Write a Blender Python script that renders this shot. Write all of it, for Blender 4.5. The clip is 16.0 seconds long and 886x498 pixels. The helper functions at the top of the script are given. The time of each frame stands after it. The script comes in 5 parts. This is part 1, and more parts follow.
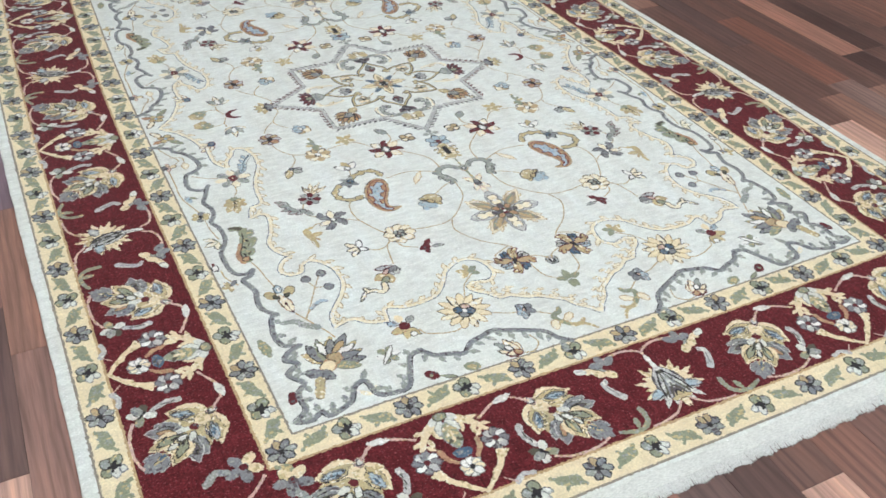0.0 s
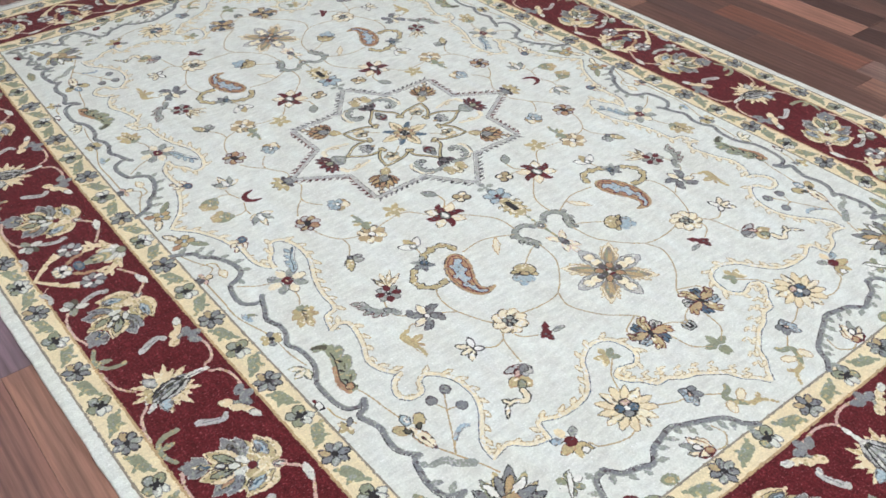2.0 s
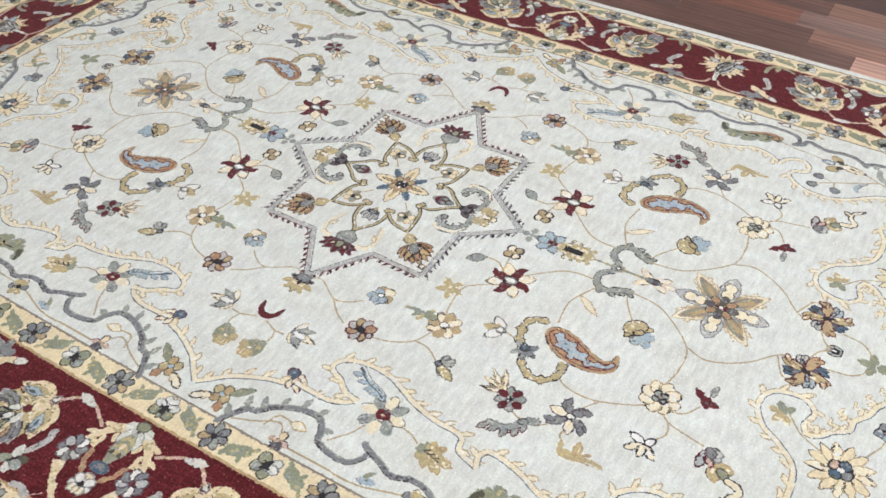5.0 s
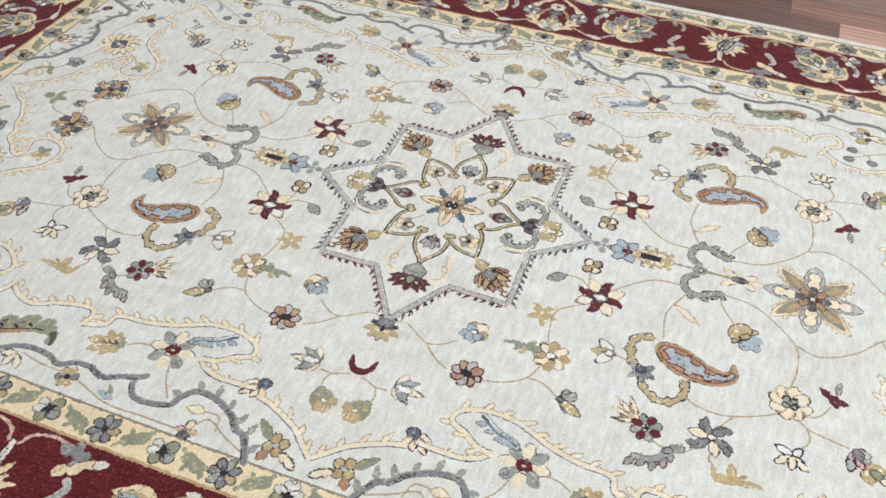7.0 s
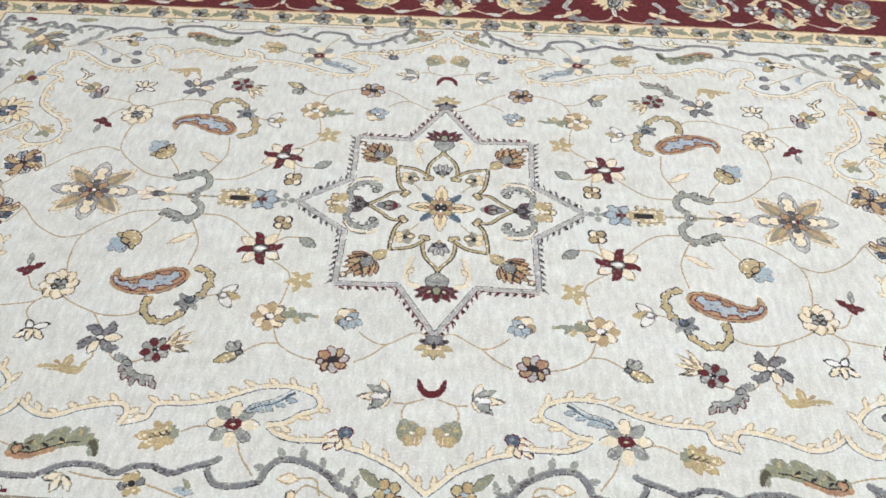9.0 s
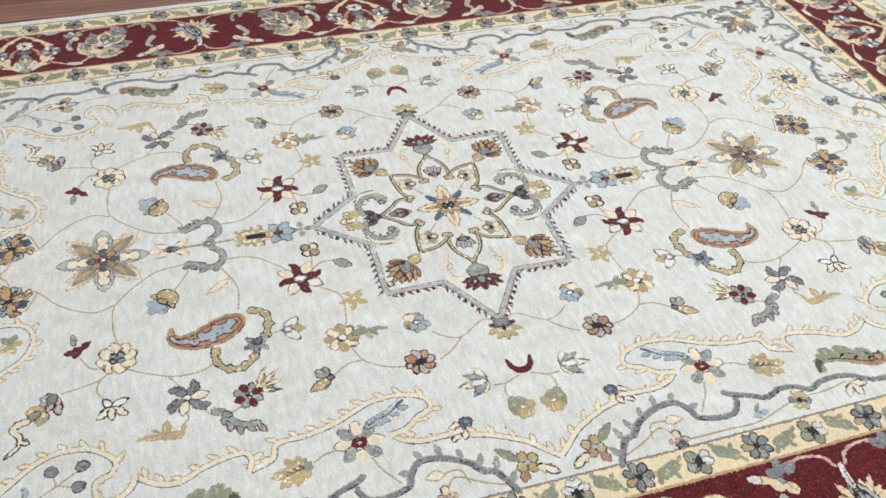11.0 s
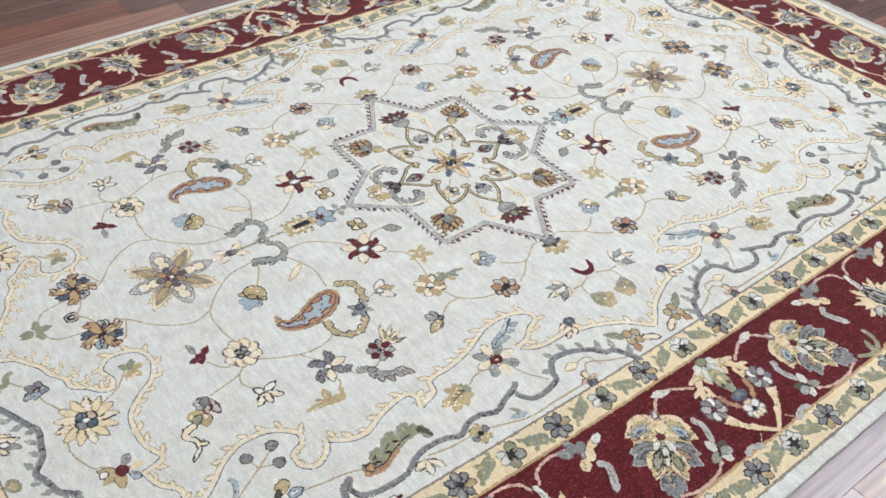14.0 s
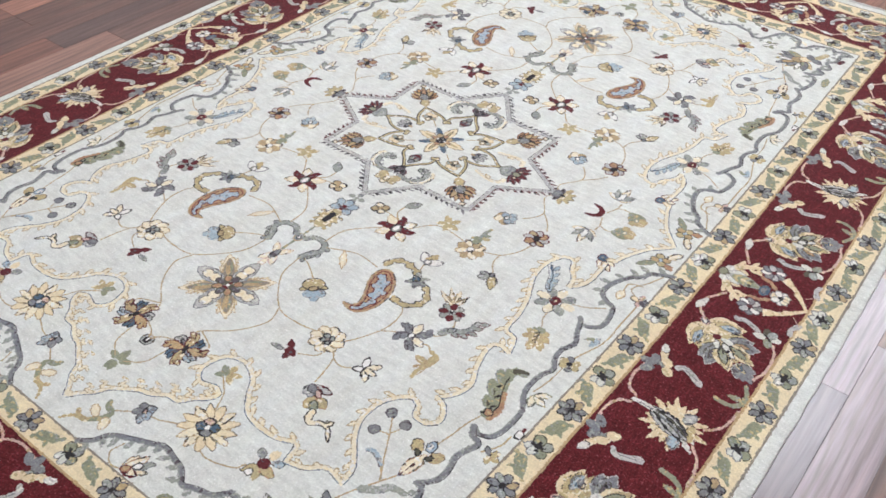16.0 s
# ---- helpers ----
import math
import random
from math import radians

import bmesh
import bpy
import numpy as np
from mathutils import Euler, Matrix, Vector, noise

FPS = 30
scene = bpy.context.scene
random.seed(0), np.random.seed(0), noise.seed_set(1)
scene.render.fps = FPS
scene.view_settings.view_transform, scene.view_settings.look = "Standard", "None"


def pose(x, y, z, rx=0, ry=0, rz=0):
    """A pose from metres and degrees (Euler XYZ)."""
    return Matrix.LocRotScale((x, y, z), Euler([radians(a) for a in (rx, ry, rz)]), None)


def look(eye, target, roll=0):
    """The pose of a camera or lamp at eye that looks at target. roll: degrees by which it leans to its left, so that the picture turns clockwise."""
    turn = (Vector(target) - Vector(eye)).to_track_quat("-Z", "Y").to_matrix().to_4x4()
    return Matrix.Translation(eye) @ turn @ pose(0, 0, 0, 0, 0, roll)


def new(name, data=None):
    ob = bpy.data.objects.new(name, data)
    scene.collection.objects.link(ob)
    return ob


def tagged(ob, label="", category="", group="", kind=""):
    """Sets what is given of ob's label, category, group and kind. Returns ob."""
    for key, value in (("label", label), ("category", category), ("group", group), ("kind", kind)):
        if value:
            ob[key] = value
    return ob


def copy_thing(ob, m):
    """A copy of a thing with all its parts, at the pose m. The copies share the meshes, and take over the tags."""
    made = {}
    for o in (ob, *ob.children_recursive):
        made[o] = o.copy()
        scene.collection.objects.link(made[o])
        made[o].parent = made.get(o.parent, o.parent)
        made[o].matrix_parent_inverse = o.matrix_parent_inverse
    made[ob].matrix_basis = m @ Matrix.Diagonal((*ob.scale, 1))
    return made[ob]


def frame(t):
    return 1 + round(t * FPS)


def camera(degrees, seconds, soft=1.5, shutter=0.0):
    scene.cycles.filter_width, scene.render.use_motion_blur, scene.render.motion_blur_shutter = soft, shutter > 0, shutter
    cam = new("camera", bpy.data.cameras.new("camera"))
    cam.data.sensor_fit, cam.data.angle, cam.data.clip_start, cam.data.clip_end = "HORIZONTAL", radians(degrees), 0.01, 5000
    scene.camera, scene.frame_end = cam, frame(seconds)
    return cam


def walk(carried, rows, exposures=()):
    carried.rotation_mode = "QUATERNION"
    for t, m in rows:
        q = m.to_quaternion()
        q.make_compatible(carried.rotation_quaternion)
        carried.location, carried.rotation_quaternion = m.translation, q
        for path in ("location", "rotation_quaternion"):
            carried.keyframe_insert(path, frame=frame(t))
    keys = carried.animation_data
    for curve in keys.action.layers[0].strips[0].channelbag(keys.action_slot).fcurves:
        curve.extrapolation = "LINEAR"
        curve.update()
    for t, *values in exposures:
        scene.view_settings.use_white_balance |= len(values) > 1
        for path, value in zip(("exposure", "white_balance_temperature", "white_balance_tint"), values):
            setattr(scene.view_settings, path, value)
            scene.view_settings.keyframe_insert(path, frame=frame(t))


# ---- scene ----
cam = camera(52.2, 16.0, soft=1.6)
PATH = [
    (0, (1.9958, -0.8306, 1.1040), (0.5651, -0.0988, -0.1257), 1.46),
    (0.5, (1.8594, -0.8754, 1.1072), (0.4887, -0.0717, -0.1454), 0.71),
    (1, (1.7436, -0.9052, 1.1099), (0.4011, -0.0809, -0.1580), 0.20),
    (1.5, (1.6269, -0.9629, 1.1066), (0.3214, -0.0756, -0.1511), 0.08),
    (2, (1.4702, -1.0487, 1.1093), (0.2425, -0.0775, -0.1560), -0.32),
    (2.5, (1.3744, -1.0890, 1.1007), (0.2291, -0.0498, -0.1892), 1.67),
    (3, (1.2690, -1.1018, 1.0909), (0.1597, -0.0433, -0.2053), 1.65),
    (3.5, (1.1384, -1.1037, 1.0934), (0.1000, 0.0056, -0.2146), 1.82),
    (4, (1.0428, -1.1201, 1.0910), (0.0894, 0.0446, -0.2322), 3.00),
    (4.2, (0.9871, -1.1395, 1.0945), (0.0776, 0.0603, -0.2262), 3.06),
    (6.3, (0.5331, -1.1716, 1.0884), (-0.0395, 0.1685, -0.2851), 1.12),
    (6.5, (0.5008, -1.1691, 1.0887), (-0.0489, 0.1790, -0.2886), 2.09),
    (7, (0.3870, -1.1964, 1.0845), (-0.0700, 0.1821, -0.2980), 2.75),
    (7.5, (0.2748, -1.2611, 1.0952), (-0.0616, 0.1568, -0.2843), 2.70),
    (8, (0.2110, -1.2872, 1.0974), (0.0071, 0.1673, -0.2719), 3.33),
    (8.5, (0.1140, -1.2594, 1.0890), (0.0046, 0.1776, -0.3079), 2.65),
    (9, (0.0096, -1.2233, 1.0916), (0.0106, 0.2145, -0.3134), 2.67),
    (9.2, (-0.0305, -1.2164, 1.0974), (0.0172, 0.2259, -0.3053), 3.27),
    (11.3, (-0.4730, -1.2527, 1.1205), (0.0603, 0.1292, -0.2579), 1.67),
    (11.5, (-0.5066, -1.2422, 1.1225), (0.0702, 0.1178, -0.2593), 1.21),
    (12, (-0.5799, -1.2311, 1.1199), (0.0813, 0.0906, -0.2612), 2.92),
    (12.5, (-0.7171, -1.2320, 1.1241), (0.0854, 0.0491, -0.2243), 2.72),
    (13, (-0.8550, -1.2538, 1.1317), (0.0516, -0.0157, -0.1942), 2.68),
    (13.5, (-0.9335, -1.2523, 1.1283), (0.0074, -0.0369, -0.1989), 3.47),
    (14, (-1.0016, -1.2049, 1.1204), (-0.0245, -0.0218, -0.2133), 3.19),
    (14.5, (-1.0766, -1.1489, 1.1251), (-0.0135, -0.0598, -0.2233), 2.33),
    (15, (-1.1365, -1.1122, 1.1272), (-0.0371, -0.0631, -0.2241), 2.00),
    (15.5, (-1.2425, -1.0656, 1.1309), (-0.0592, -0.0843, -0.2042), 1.78),
    (16, (-1.3686, -1.0300, 1.1376), (-0.1198, -0.1068, -0.1841), 2.13),
]
LIGHTING = [(0, 0.04, 6200, 6), (2.5, 0.03, 6310, 9), (4.2, 0.04, 6410, 10), (7, 0.03, 6500, 11), (9, 0.07, 6490, 11), (13, 0.07, 6380, 10), (16, 0.09, 6340, 13)]
walk(cam, [(t, look(eye, target, roll)) for t, eye, target, roll in PATH], LIGHTING)
KILIM = 0.060
LAMP_EMIT = 15.0
LAMPS = ((2.38, -0.62), (3.90, -0.75), (0.3, 0.3), (-2.3, 1.3), (0.4, -2.5), (1.3, 3.3), (-2.3, -2.6), (3.2, 2.0))

# ---- world, light, exposure ----
world = bpy.data.worlds.new("world")
scene.world = world
world.use_nodes = True
wn = world.node_tree
wn.nodes["Background"].inputs["Color"].default_value = (0.9, 0.95, 1.0, 1)
wn.nodes["Background"].inputs["Strength"].default_value = 0.15

K = 0.645            # metres in one unit of the rug's drawing
RUG_T = 0.009        # thickness of the rug; its top lies at z = 0
FLOOR_Z = -RUG_T
CEIL_Z = 2.75
ROOM = (-4.2, 5.2, -3.4, 4.4)   # x0, x1, y0, y1


# ---- materials ----
def srgb(r, g, b):
    def lin(c):
        c /= 255
        return c / 12.92 if c <= 0.04045 else ((c + 0.055) / 1.055) ** 2.4
    return (lin(r), lin(g), lin(b), 1)


class Nodes:
    def __init__(self, name):
        self.mat = bpy.data.materials.new(name)
        self.mat.use_nodes = True
        self.tree = self.mat.node_tree
        self.bsdf = self.tree.nodes["Principled BSDF"]

    def add(self, kind, **values):
        node = self.tree.nodes.new(kind)
        for key, value in values.items():
            node.inputs[key.replace("_", " ")].default_value = value
        return node

    def link(self, a, b):
        self.tree.links.new(a, b)

    def noise(self, coord, scale, detail=3, rough=0.6, stretch=None):
        if stretch:
            m = self.add("ShaderNodeMapping", Scale=stretch)
            self.link(coord, m.inputs["Vector"])
            coord = m.outputs["Vector"]
        n = self.add("ShaderNodeTexNoise", Scale=scale, Detail=detail, Roughness=rough)
        self.link(coord, n.inputs["Vector"])
        return n.outputs["Fac"]

    def ramp(self, fac, stops):
        r = self.add("ShaderNodeValToRGB")
        els = r.color_ramp.elements
        while len(els) < len(stops):
            els.new(0.5)
        for e, (p, c) in zip(els, stops):
            e.position, e.color = p, c
        self.link(fac, r.inputs["Fac"])
        return r.outputs["Color"]

    def mix(self, fac, a, b, blend="MIX"):
        m = self.add("ShaderNodeMix")
        m.data_type, m.blend_type = "RGBA", blend
        for sock, v in ((m.inputs[0], fac), (m.inputs[6], a), (m.inputs[7], b)):
            if hasattr(v, "is_output"):
                self.link(v, sock)
            else:
                sock.default_value = v
        return m.outputs[2]

    def math(self, op, a, b):
        m = self.add("ShaderNodeMath")
        m.operation = op
        for sock, v in zip(m.inputs, (a, b)):
            if hasattr(v, "is_output"):
                self.link(v, sock)
            else:
                sock.default_value = v
        return m.outputs[0]


def grey(v):
    return (v, v, v, 1)


def wool(name, rgb, streak=0.10, fleck=0.16, glint=0.0):
    """Knotted wool pile: colour bands of the dye, streaks along the lie of the pile, flecks knot by knot."""
    n = Nodes(name)
    pos = n.add("ShaderNodeNewGeometry").outputs["Position"]
    bands = n.noise(pos, 1.0, 3, 0.6, (7, 34, 7))
    lie = n.noise(pos, 1.0, 4, 0.68, (105, 30, 70))
    cloud = n.noise(pos, 1.0, 4, 0.62, (5.0, 9.0, 6.0))
    knot = n.noise(pos, 290.0, 2, 0.7)
    c = n.mix(1.0, srgb(*rgb), n.ramp(lie, [(0.30, grey(1 - streak)), (0.70, grey(1 + streak * 0.7))]), "MULTIPLY")
    c = n.mix(1.0, c, n.ramp(knot, [(0.28, grey(1 - fleck)), (0.72, grey(1 + fleck * 0.7))]), "MULTIPLY")
    c = n.mix(1.0, c, n.ramp(cloud, [(0.30, (0.945, 0.935, 0.925, 1)), (0.50, (1.0, 0.995, 0.99, 1)), (0.70, (1.015, 1.025, 1.04, 1))]), "MULTIPLY")
    c = n.mix(1.0, c, n.ramp(bands, [(0.3, (0.955, 0.945, 0.925, 1)), (0.7, (1.01, 1.02, 1.035, 1))]), "MULTIPLY")
    hue = n.noise(pos, 26.0, 3, 0.65)
    if name == "wool_wine":
        worn = n.noise(pos, 1.0, 5, 0.72, (34, 120, 60))
        c = n.mix(1.0, c, n.ramp(worn, [(0.28, grey(0.62)), (0.50, grey(1.0)), (0.70, (1.50, 1.70, 1.62, 1))]), "MULTIPLY")
    c = n.mix(1.0, c, n.ramp(hue, [(0.32, (0.955, 0.940, 0.950, 1) if glint else (0.88, 0.90, 0.96, 1)), (0.68, (1.022, 1.032, 1.030, 1) if glint else (1.08, 1.05, 1.0, 1))]), "MULTIPLY")
    if glint:
        speck = n.noise(pos, 1.0, 2, 0.5, (330, 190, 260))
        c = n.mix(n.ramp(speck, [(0.61, grey(0.0)), (0.73, grey(glint))]), c, srgb(min(255, rgb[0] + 74), min(255, rgb[1] + 62), min(255, rgb[2] + 62)))
    n.link(c, n.bsdf.inputs["Base Color"])
    n.bsdf.inputs["Roughness"].default_value = 0.88
    n.bsdf.inputs["Specular IOR Level"].default_value = 0.18
    n.bsdf.inputs["Sheen Weight"].default_value = 0.08
    n.bsdf.inputs["Sheen Roughness"].default_value = 0.5
    b = n.add("ShaderNodeBump", Strength=0.7, Distance=0.0014)
    n.link(n.math("ADD", knot, lie), b.inputs["Height"])
    n.link(b.outputs["Normal"], n.bsdf.inputs["Normal"])
    return n.mat


DYES = {
    "ivory": (223, 225, 219), "cream": (232, 217, 182), "wine": (98, 32, 37), "gold": (194, 166, 126),
    "taupe": (150, 141, 128), "sage": (150, 154, 130), "slate": (136, 138, 141), "sky": (172, 190, 201),
    "ochre": (196, 180, 138), "rust": (180, 140, 112), "dark": (50, 47, 49), "teal": (84, 106, 126),
    "white": (234, 233, 228), "ash": (160, 164, 156), "claret": (101, 43, 47), "rose": (212, 180, 168),
    "tan": (186, 163, 128), "mauve": (100, 93, 98), "moss": (92, 90, 78), "pale": (235, 226, 201),
    "stem": (184, 166, 134), "mist": (192, 191, 189), "buff": (226, 209, 173), "amber": (194, 148, 106), "chalk": (216, 217, 208),
}
DYE_NAMES = list(DYES)
WOOLS = [wool("wool_" + k, v, *((0.30, 0.62, 0.75) if k == "wine" else (0.15, 0.14, 0.60) if k in ("ivory", "white") else (0.10, 0.18, 0.3) if k in ("cream", "pale", "buff", "chalk") else (0.14, 0.34, 0.0))) for k, v in DYES.items()]
CODE = {k: i for i, k in enumerate(DYE_NAMES)}


def cotton(name, rgb):
    n = Nodes(name)
    pos = n.add("ShaderNodeNewGeometry").outputs["Position"]
    weave = n.noise(pos, 1.0, 2, 0.6, (500, 160, 300))
    spots = n.noise(pos, 14.0, 4, 0.65)
    c = n.mix(1.0, srgb(*rgb), n.ramp(weave, [(0.3, grey(0.8)), (0.7, grey(1.08))]), "MULTIPLY")
    c = n.mix(1.0, c, n.ramp(spots, [(0.3, grey(0.9)), (0.7, grey(1.04))]), "MULTIPLY")
    n.link(c, n.bsdf.inputs["Base Color"])
    n.bsdf.inputs["Roughness"].default_value = 0.9
    n.bsdf.inputs["Specular IOR Level"].default_value = 0.2
    b = n.add("ShaderNodeBump", Strength=0.6, Distance=0.001)
    n.link(weave, b.inputs["Height"])
    n.link(b.outputs["Normal"], n.bsdf.inputs["Normal"])
    return n.mat


COTTON = cotton("undyed_cotton", (222, 222, 216))
YARN = cotton("fringe_yarn", (226, 226, 222))


TONES = ((92, 68, 64), (116, 86, 78), (140, 100, 88), (106, 82, 78), (154, 116, 102), (138, 94, 80))
PALE_TONE = (202, 162, 146)


def laminate(joined=False):
    """Strip laminate: each strip its own brown, long grain and cathedral figure, satin lacquer."""
    n = Nodes("laminate_far" if joined else "laminate_strip")
    pos = n.add("ShaderNodeNewGeometry").outputs["Position"]
    info = n.add("ShaderNodeObjectInfo")
    rnd = n.add("ShaderNodeNewGeometry").outputs["Random Per Island"] if joined else info.outputs["Random"]
    off = n.add("ShaderNodeCombineXYZ")
    n.link(n.math("MULTIPLY", rnd, 37.0), off.inputs["X"])
    n.link(n.math("MULTIPLY", rnd, 91.0), off.inputs["Y"])
    add = n.add("ShaderNodeVectorMath")
    n.link(pos, add.inputs[0])
    n.link(off.outputs["Vector"], add.inputs[1])
    p = add.outputs["Vector"]
    base = n.ramp(rnd, [(q / 5, srgb(*c)) for q, c in enumerate(TONES)]) if joined else info.outputs["Color"]
    cloud = n.noise(p, 1.0, 3, 0.6, (2.2, 20, 2))
    streak = n.noise(p, 1.0, 4, 0.65, (5, 95, 5))
    grain = n.noise(p, 1.0, 4, 0.7, (16, 420, 14))
    figure = n.add("ShaderNodeTexWave", Scale=2.6, Distortion=7.0, Detail=3.0, Detail_Scale=1.2)
    figure.bands_direction = "Y"
    m = n.add("ShaderNodeMapping", Scale=(0.8, 6.5, 1.0))
    n.link(p, m.inputs["Vector"])
    n.link(m.outputs["Vector"], figure.inputs["Vector"])
    c = n.mix(1.0, base, n.ramp(figure.outputs["Fac"], [(0.0, (0.80, 0.78, 0.77, 1)), (0.35, grey(1.0)), (1.0, (1.07, 1.05, 1.04, 1))]), "MULTIPLY")
    c = n.mix(1.0, c, n.ramp(streak, [(0.32, (0.74, 0.72, 0.71, 1)), (0.52, grey(1.0)), (0.70, (1.20, 1.17, 1.14, 1))]), "MULTIPLY")
    c = n.mix(1.0, c, n.ramp(cloud, [(0.30, (0.72, 0.72, 0.74, 1)), (0.5, grey(1.0)), (0.70, (1.22, 1.17, 1.12, 1))]), "MULTIPLY")
    c = n.mix(1.0, c, n.ramp(grain, [(0.3, grey(0.86)), (0.68, grey(1.06))]), "MULTIPLY")
    n.link(c, n.bsdf.inputs["Base Color"])
    n.link(n.ramp(grain, [(0.3, grey(0.42)), (0.7, grey(0.30))]), n.bsdf.inputs["Roughness"])
    n.bsdf.inputs["Specular IOR Level"].default_value = 0.6
    n.bsdf.inputs["Coat Weight"].default_value = 0.85
    n.bsdf.inputs["Coat Roughness"].default_value = 0.24
    b = n.add("ShaderNodeBump", Strength=0.25, Distance=0.0006)
    n.link(grain, b.inputs["Height"])
    n.link(b.outputs["Normal"], n.bsdf.inputs["Normal"])
    return n.mat


LAMINATE, LAMINATE_FAR = laminate(), laminate(True)


def plain(name, rgb, rough=0.8, emit=0.0):
    n = Nodes(name)
    pos = n.add("ShaderNodeNewGeometry").outputs["Position"]
    v = n.noise(pos, 5.0, 4, 0.6)
    c = n.mix(1.0, srgb(*rgb), n.ramp(v, [(0.3, grey(0.94)), (0.7, grey(1.03))]), "MULTIPLY")
    n.link(c, n.bsdf.inputs["Base Color"])
    n.bsdf.inputs["Roughness"].default_value = rough
    if emit:
        n.bsdf.inputs["Emission Color"].default_value = (0.945, 0.975, 1.0, 1)
        n.bsdf.inputs["Emission Strength"].default_value = emit
    return n.mat


WALL_PAINT = plain("wall_paint", (132, 124, 116))
CEIL_PAINT = plain("ceiling_paint", (226, 226, 222))
SUBFLOOR = plain("seam_dark", (46, 36, 34))
LAMP_METAL = plain("lamp_housing", (225, 225, 225), 0.4)
LAMP_GLOW = plain("lamp_diffuser", (240, 240, 240), 0.5, LAMP_EMIT)


# ---- helpers for meshes ----
def box(bm, x0, x1, y0, y1, z0, z1):
    v = [bm.verts.new(p) for p in ((x0, y0, z0), (x1, y0, z0), (x1, y1, z0), (x0, y1, z0),
                                   (x0, y0, z1), (x1, y0, z1), (x1, y1, z1), (x0, y1, z1))]
    for f in ((3, 2, 1, 0), (4, 5, 6, 7), (0, 1, 5, 4), (1, 2, 6, 5), (2, 3, 7, 6), (3, 0, 4, 7)):
        bm.faces.new([v[i] for i in f])


def mesh_of(name, bm, material):
    me = bpy.data.meshes.new(name)
    bm.to_mesh(me)
    bm.free()
    me.materials.append(material)
    return me


def part(name, bm, material, parent, label=""):
    ob = new(name, mesh_of(name, bm, material))
    ob.parent = parent
    return tagged(ob, label)


def structure(name, boxes, material, label, category):
    bm = bmesh.new()
    for b in boxes:
        box(bm, *b)
    return tagged(new(name, mesh_of(name, bm, material)), label, category, kind="structure")


# ---- room ----
x0, x1, y0, y1 = ROOM
structure("wall_north", [(x0 - 0.15, x1 + 0.15, y1, y1 + 0.15, FLOOR_Z - 0.05, CEIL_Z)], WALL_PAINT, "plain grey-brown painted showroom wall", "wall")
structure("wall_south", [(x0 - 0.15, x1 + 0.15, y0 - 0.15, y0, FLOOR_Z - 0.05, CEIL_Z)], WALL_PAINT, "plain grey-brown painted showroom wall", "wall")
structure("wall_west", [(x0 - 0.15, x0, y0, y1, FLOOR_Z - 0.05, CEIL_Z)], WALL_PAINT, "plain grey-brown painted showroom wall", "wall")
structure("wall_east", [(x1, x1 + 0.15, y0, y1, FLOOR_Z - 0.05, CEIL_Z)], WALL_PAINT, "plain grey-brown painted showroom wall", "wall")
structure("ceiling", [(x0 - 0.15, x1 + 0.15, y0 - 0.15, y1 + 0.15, CEIL_Z, CEIL_Z + 0.1)], CEIL_PAINT, "plain white painted ceiling", "ceiling")
floor = structure("floor", [(x0, x1, y0, y1, FLOOR_Z - 0.05, FLOOR_Z - 0.0015)], SUBFLOOR, "brown strip laminate floor with mixed plank tones", "floor")


def ceiling_light():
    root = new("ceiling_light")
    bm = bmesh.new()
    box(bm, -0.62, 0.62, -0.31, 0.31, -0.05, 0.0)
    bmesh.ops.bevel(bm, geom=bm.edges[:], offset=0.008, segments=2, affect="EDGES")
    part("housing", bm, LAMP_METAL, root)
    bm = bmesh.new()
    box(bm, -0.58, 0.58, -0.27, 0.27, -0.056, -0.051)
    part("diffuser", bm, LAMP_GLOW, root, "glowing white diffuser panel")
    return tagged(root, "white fluorescent ceiling panel light, switched on", "ceiling light", "ceiling lights")


first = ceiling_light()
first.matrix_basis = pose(LAMPS[0][0], LAMPS[0][1], CEIL_Z)
for lx, ly in LAMPS[1:]:
    copy_thing(first, pose(lx, ly, CEIL_Z))

# ---- the rug's drawing, knot by knot, in one quarter that is mirrored ----
G = 0.0025                       # one knot
HALF_X, HALF_Y = 2.095, 1.421    # end of the pile, outer edge of the selvedge
NX, NY = round(HALF_X / G), round(HALF_Y / G)
XC, YC = (np.arange(NX) + 0.5) * G, (np.arange(NY) + 0.5) * G
colour = np.zeros((NY, NX), np.int32)
piece = np.zeros((NY, NX), np.int32)
PIECES = []                      # name, band, label
rng = np.random.default_rng(7)
JAG = rng.uniform(-0.35, 0.35, (NY, NX)) * G


def blotches(cells):
    """Smooth random values from -1 to 1 over the drawing, of that many knots across."""
    a = rng.uniform(-1, 1, (NY // cells + 2, NX // cells + 2))
    return np.kron(a, np.ones((cells, cells)))[:NY, :NX]


ROUGH = JAG + 0.55 * G * blotches(2) + 0.65 * G * blotches(4)


NUDGE = [0.0, 0.0]               # shift of the motif that is being drawn


def begin(name, band="field", label="", nudge=(0.0, 0.0)):
    PIECES.append((name, band, label))
    NUDGE[:] = nudge


def window(x, y, r):
    i0, i1 = max(0, int((x - r) / G)), min(NX, int((x + r) / G) + 2)
    j0, j1 = max(0, int((y - r) / G)), min(NY, int((y + r) / G) + 2)
    return slice(j0, max(j0, j1)), slice(i0, max(i0, i1))


def put(sl, m, c):
    colour[sl][m] = CODE[c]
    piece[sl][m] = len(PIECES) - 1


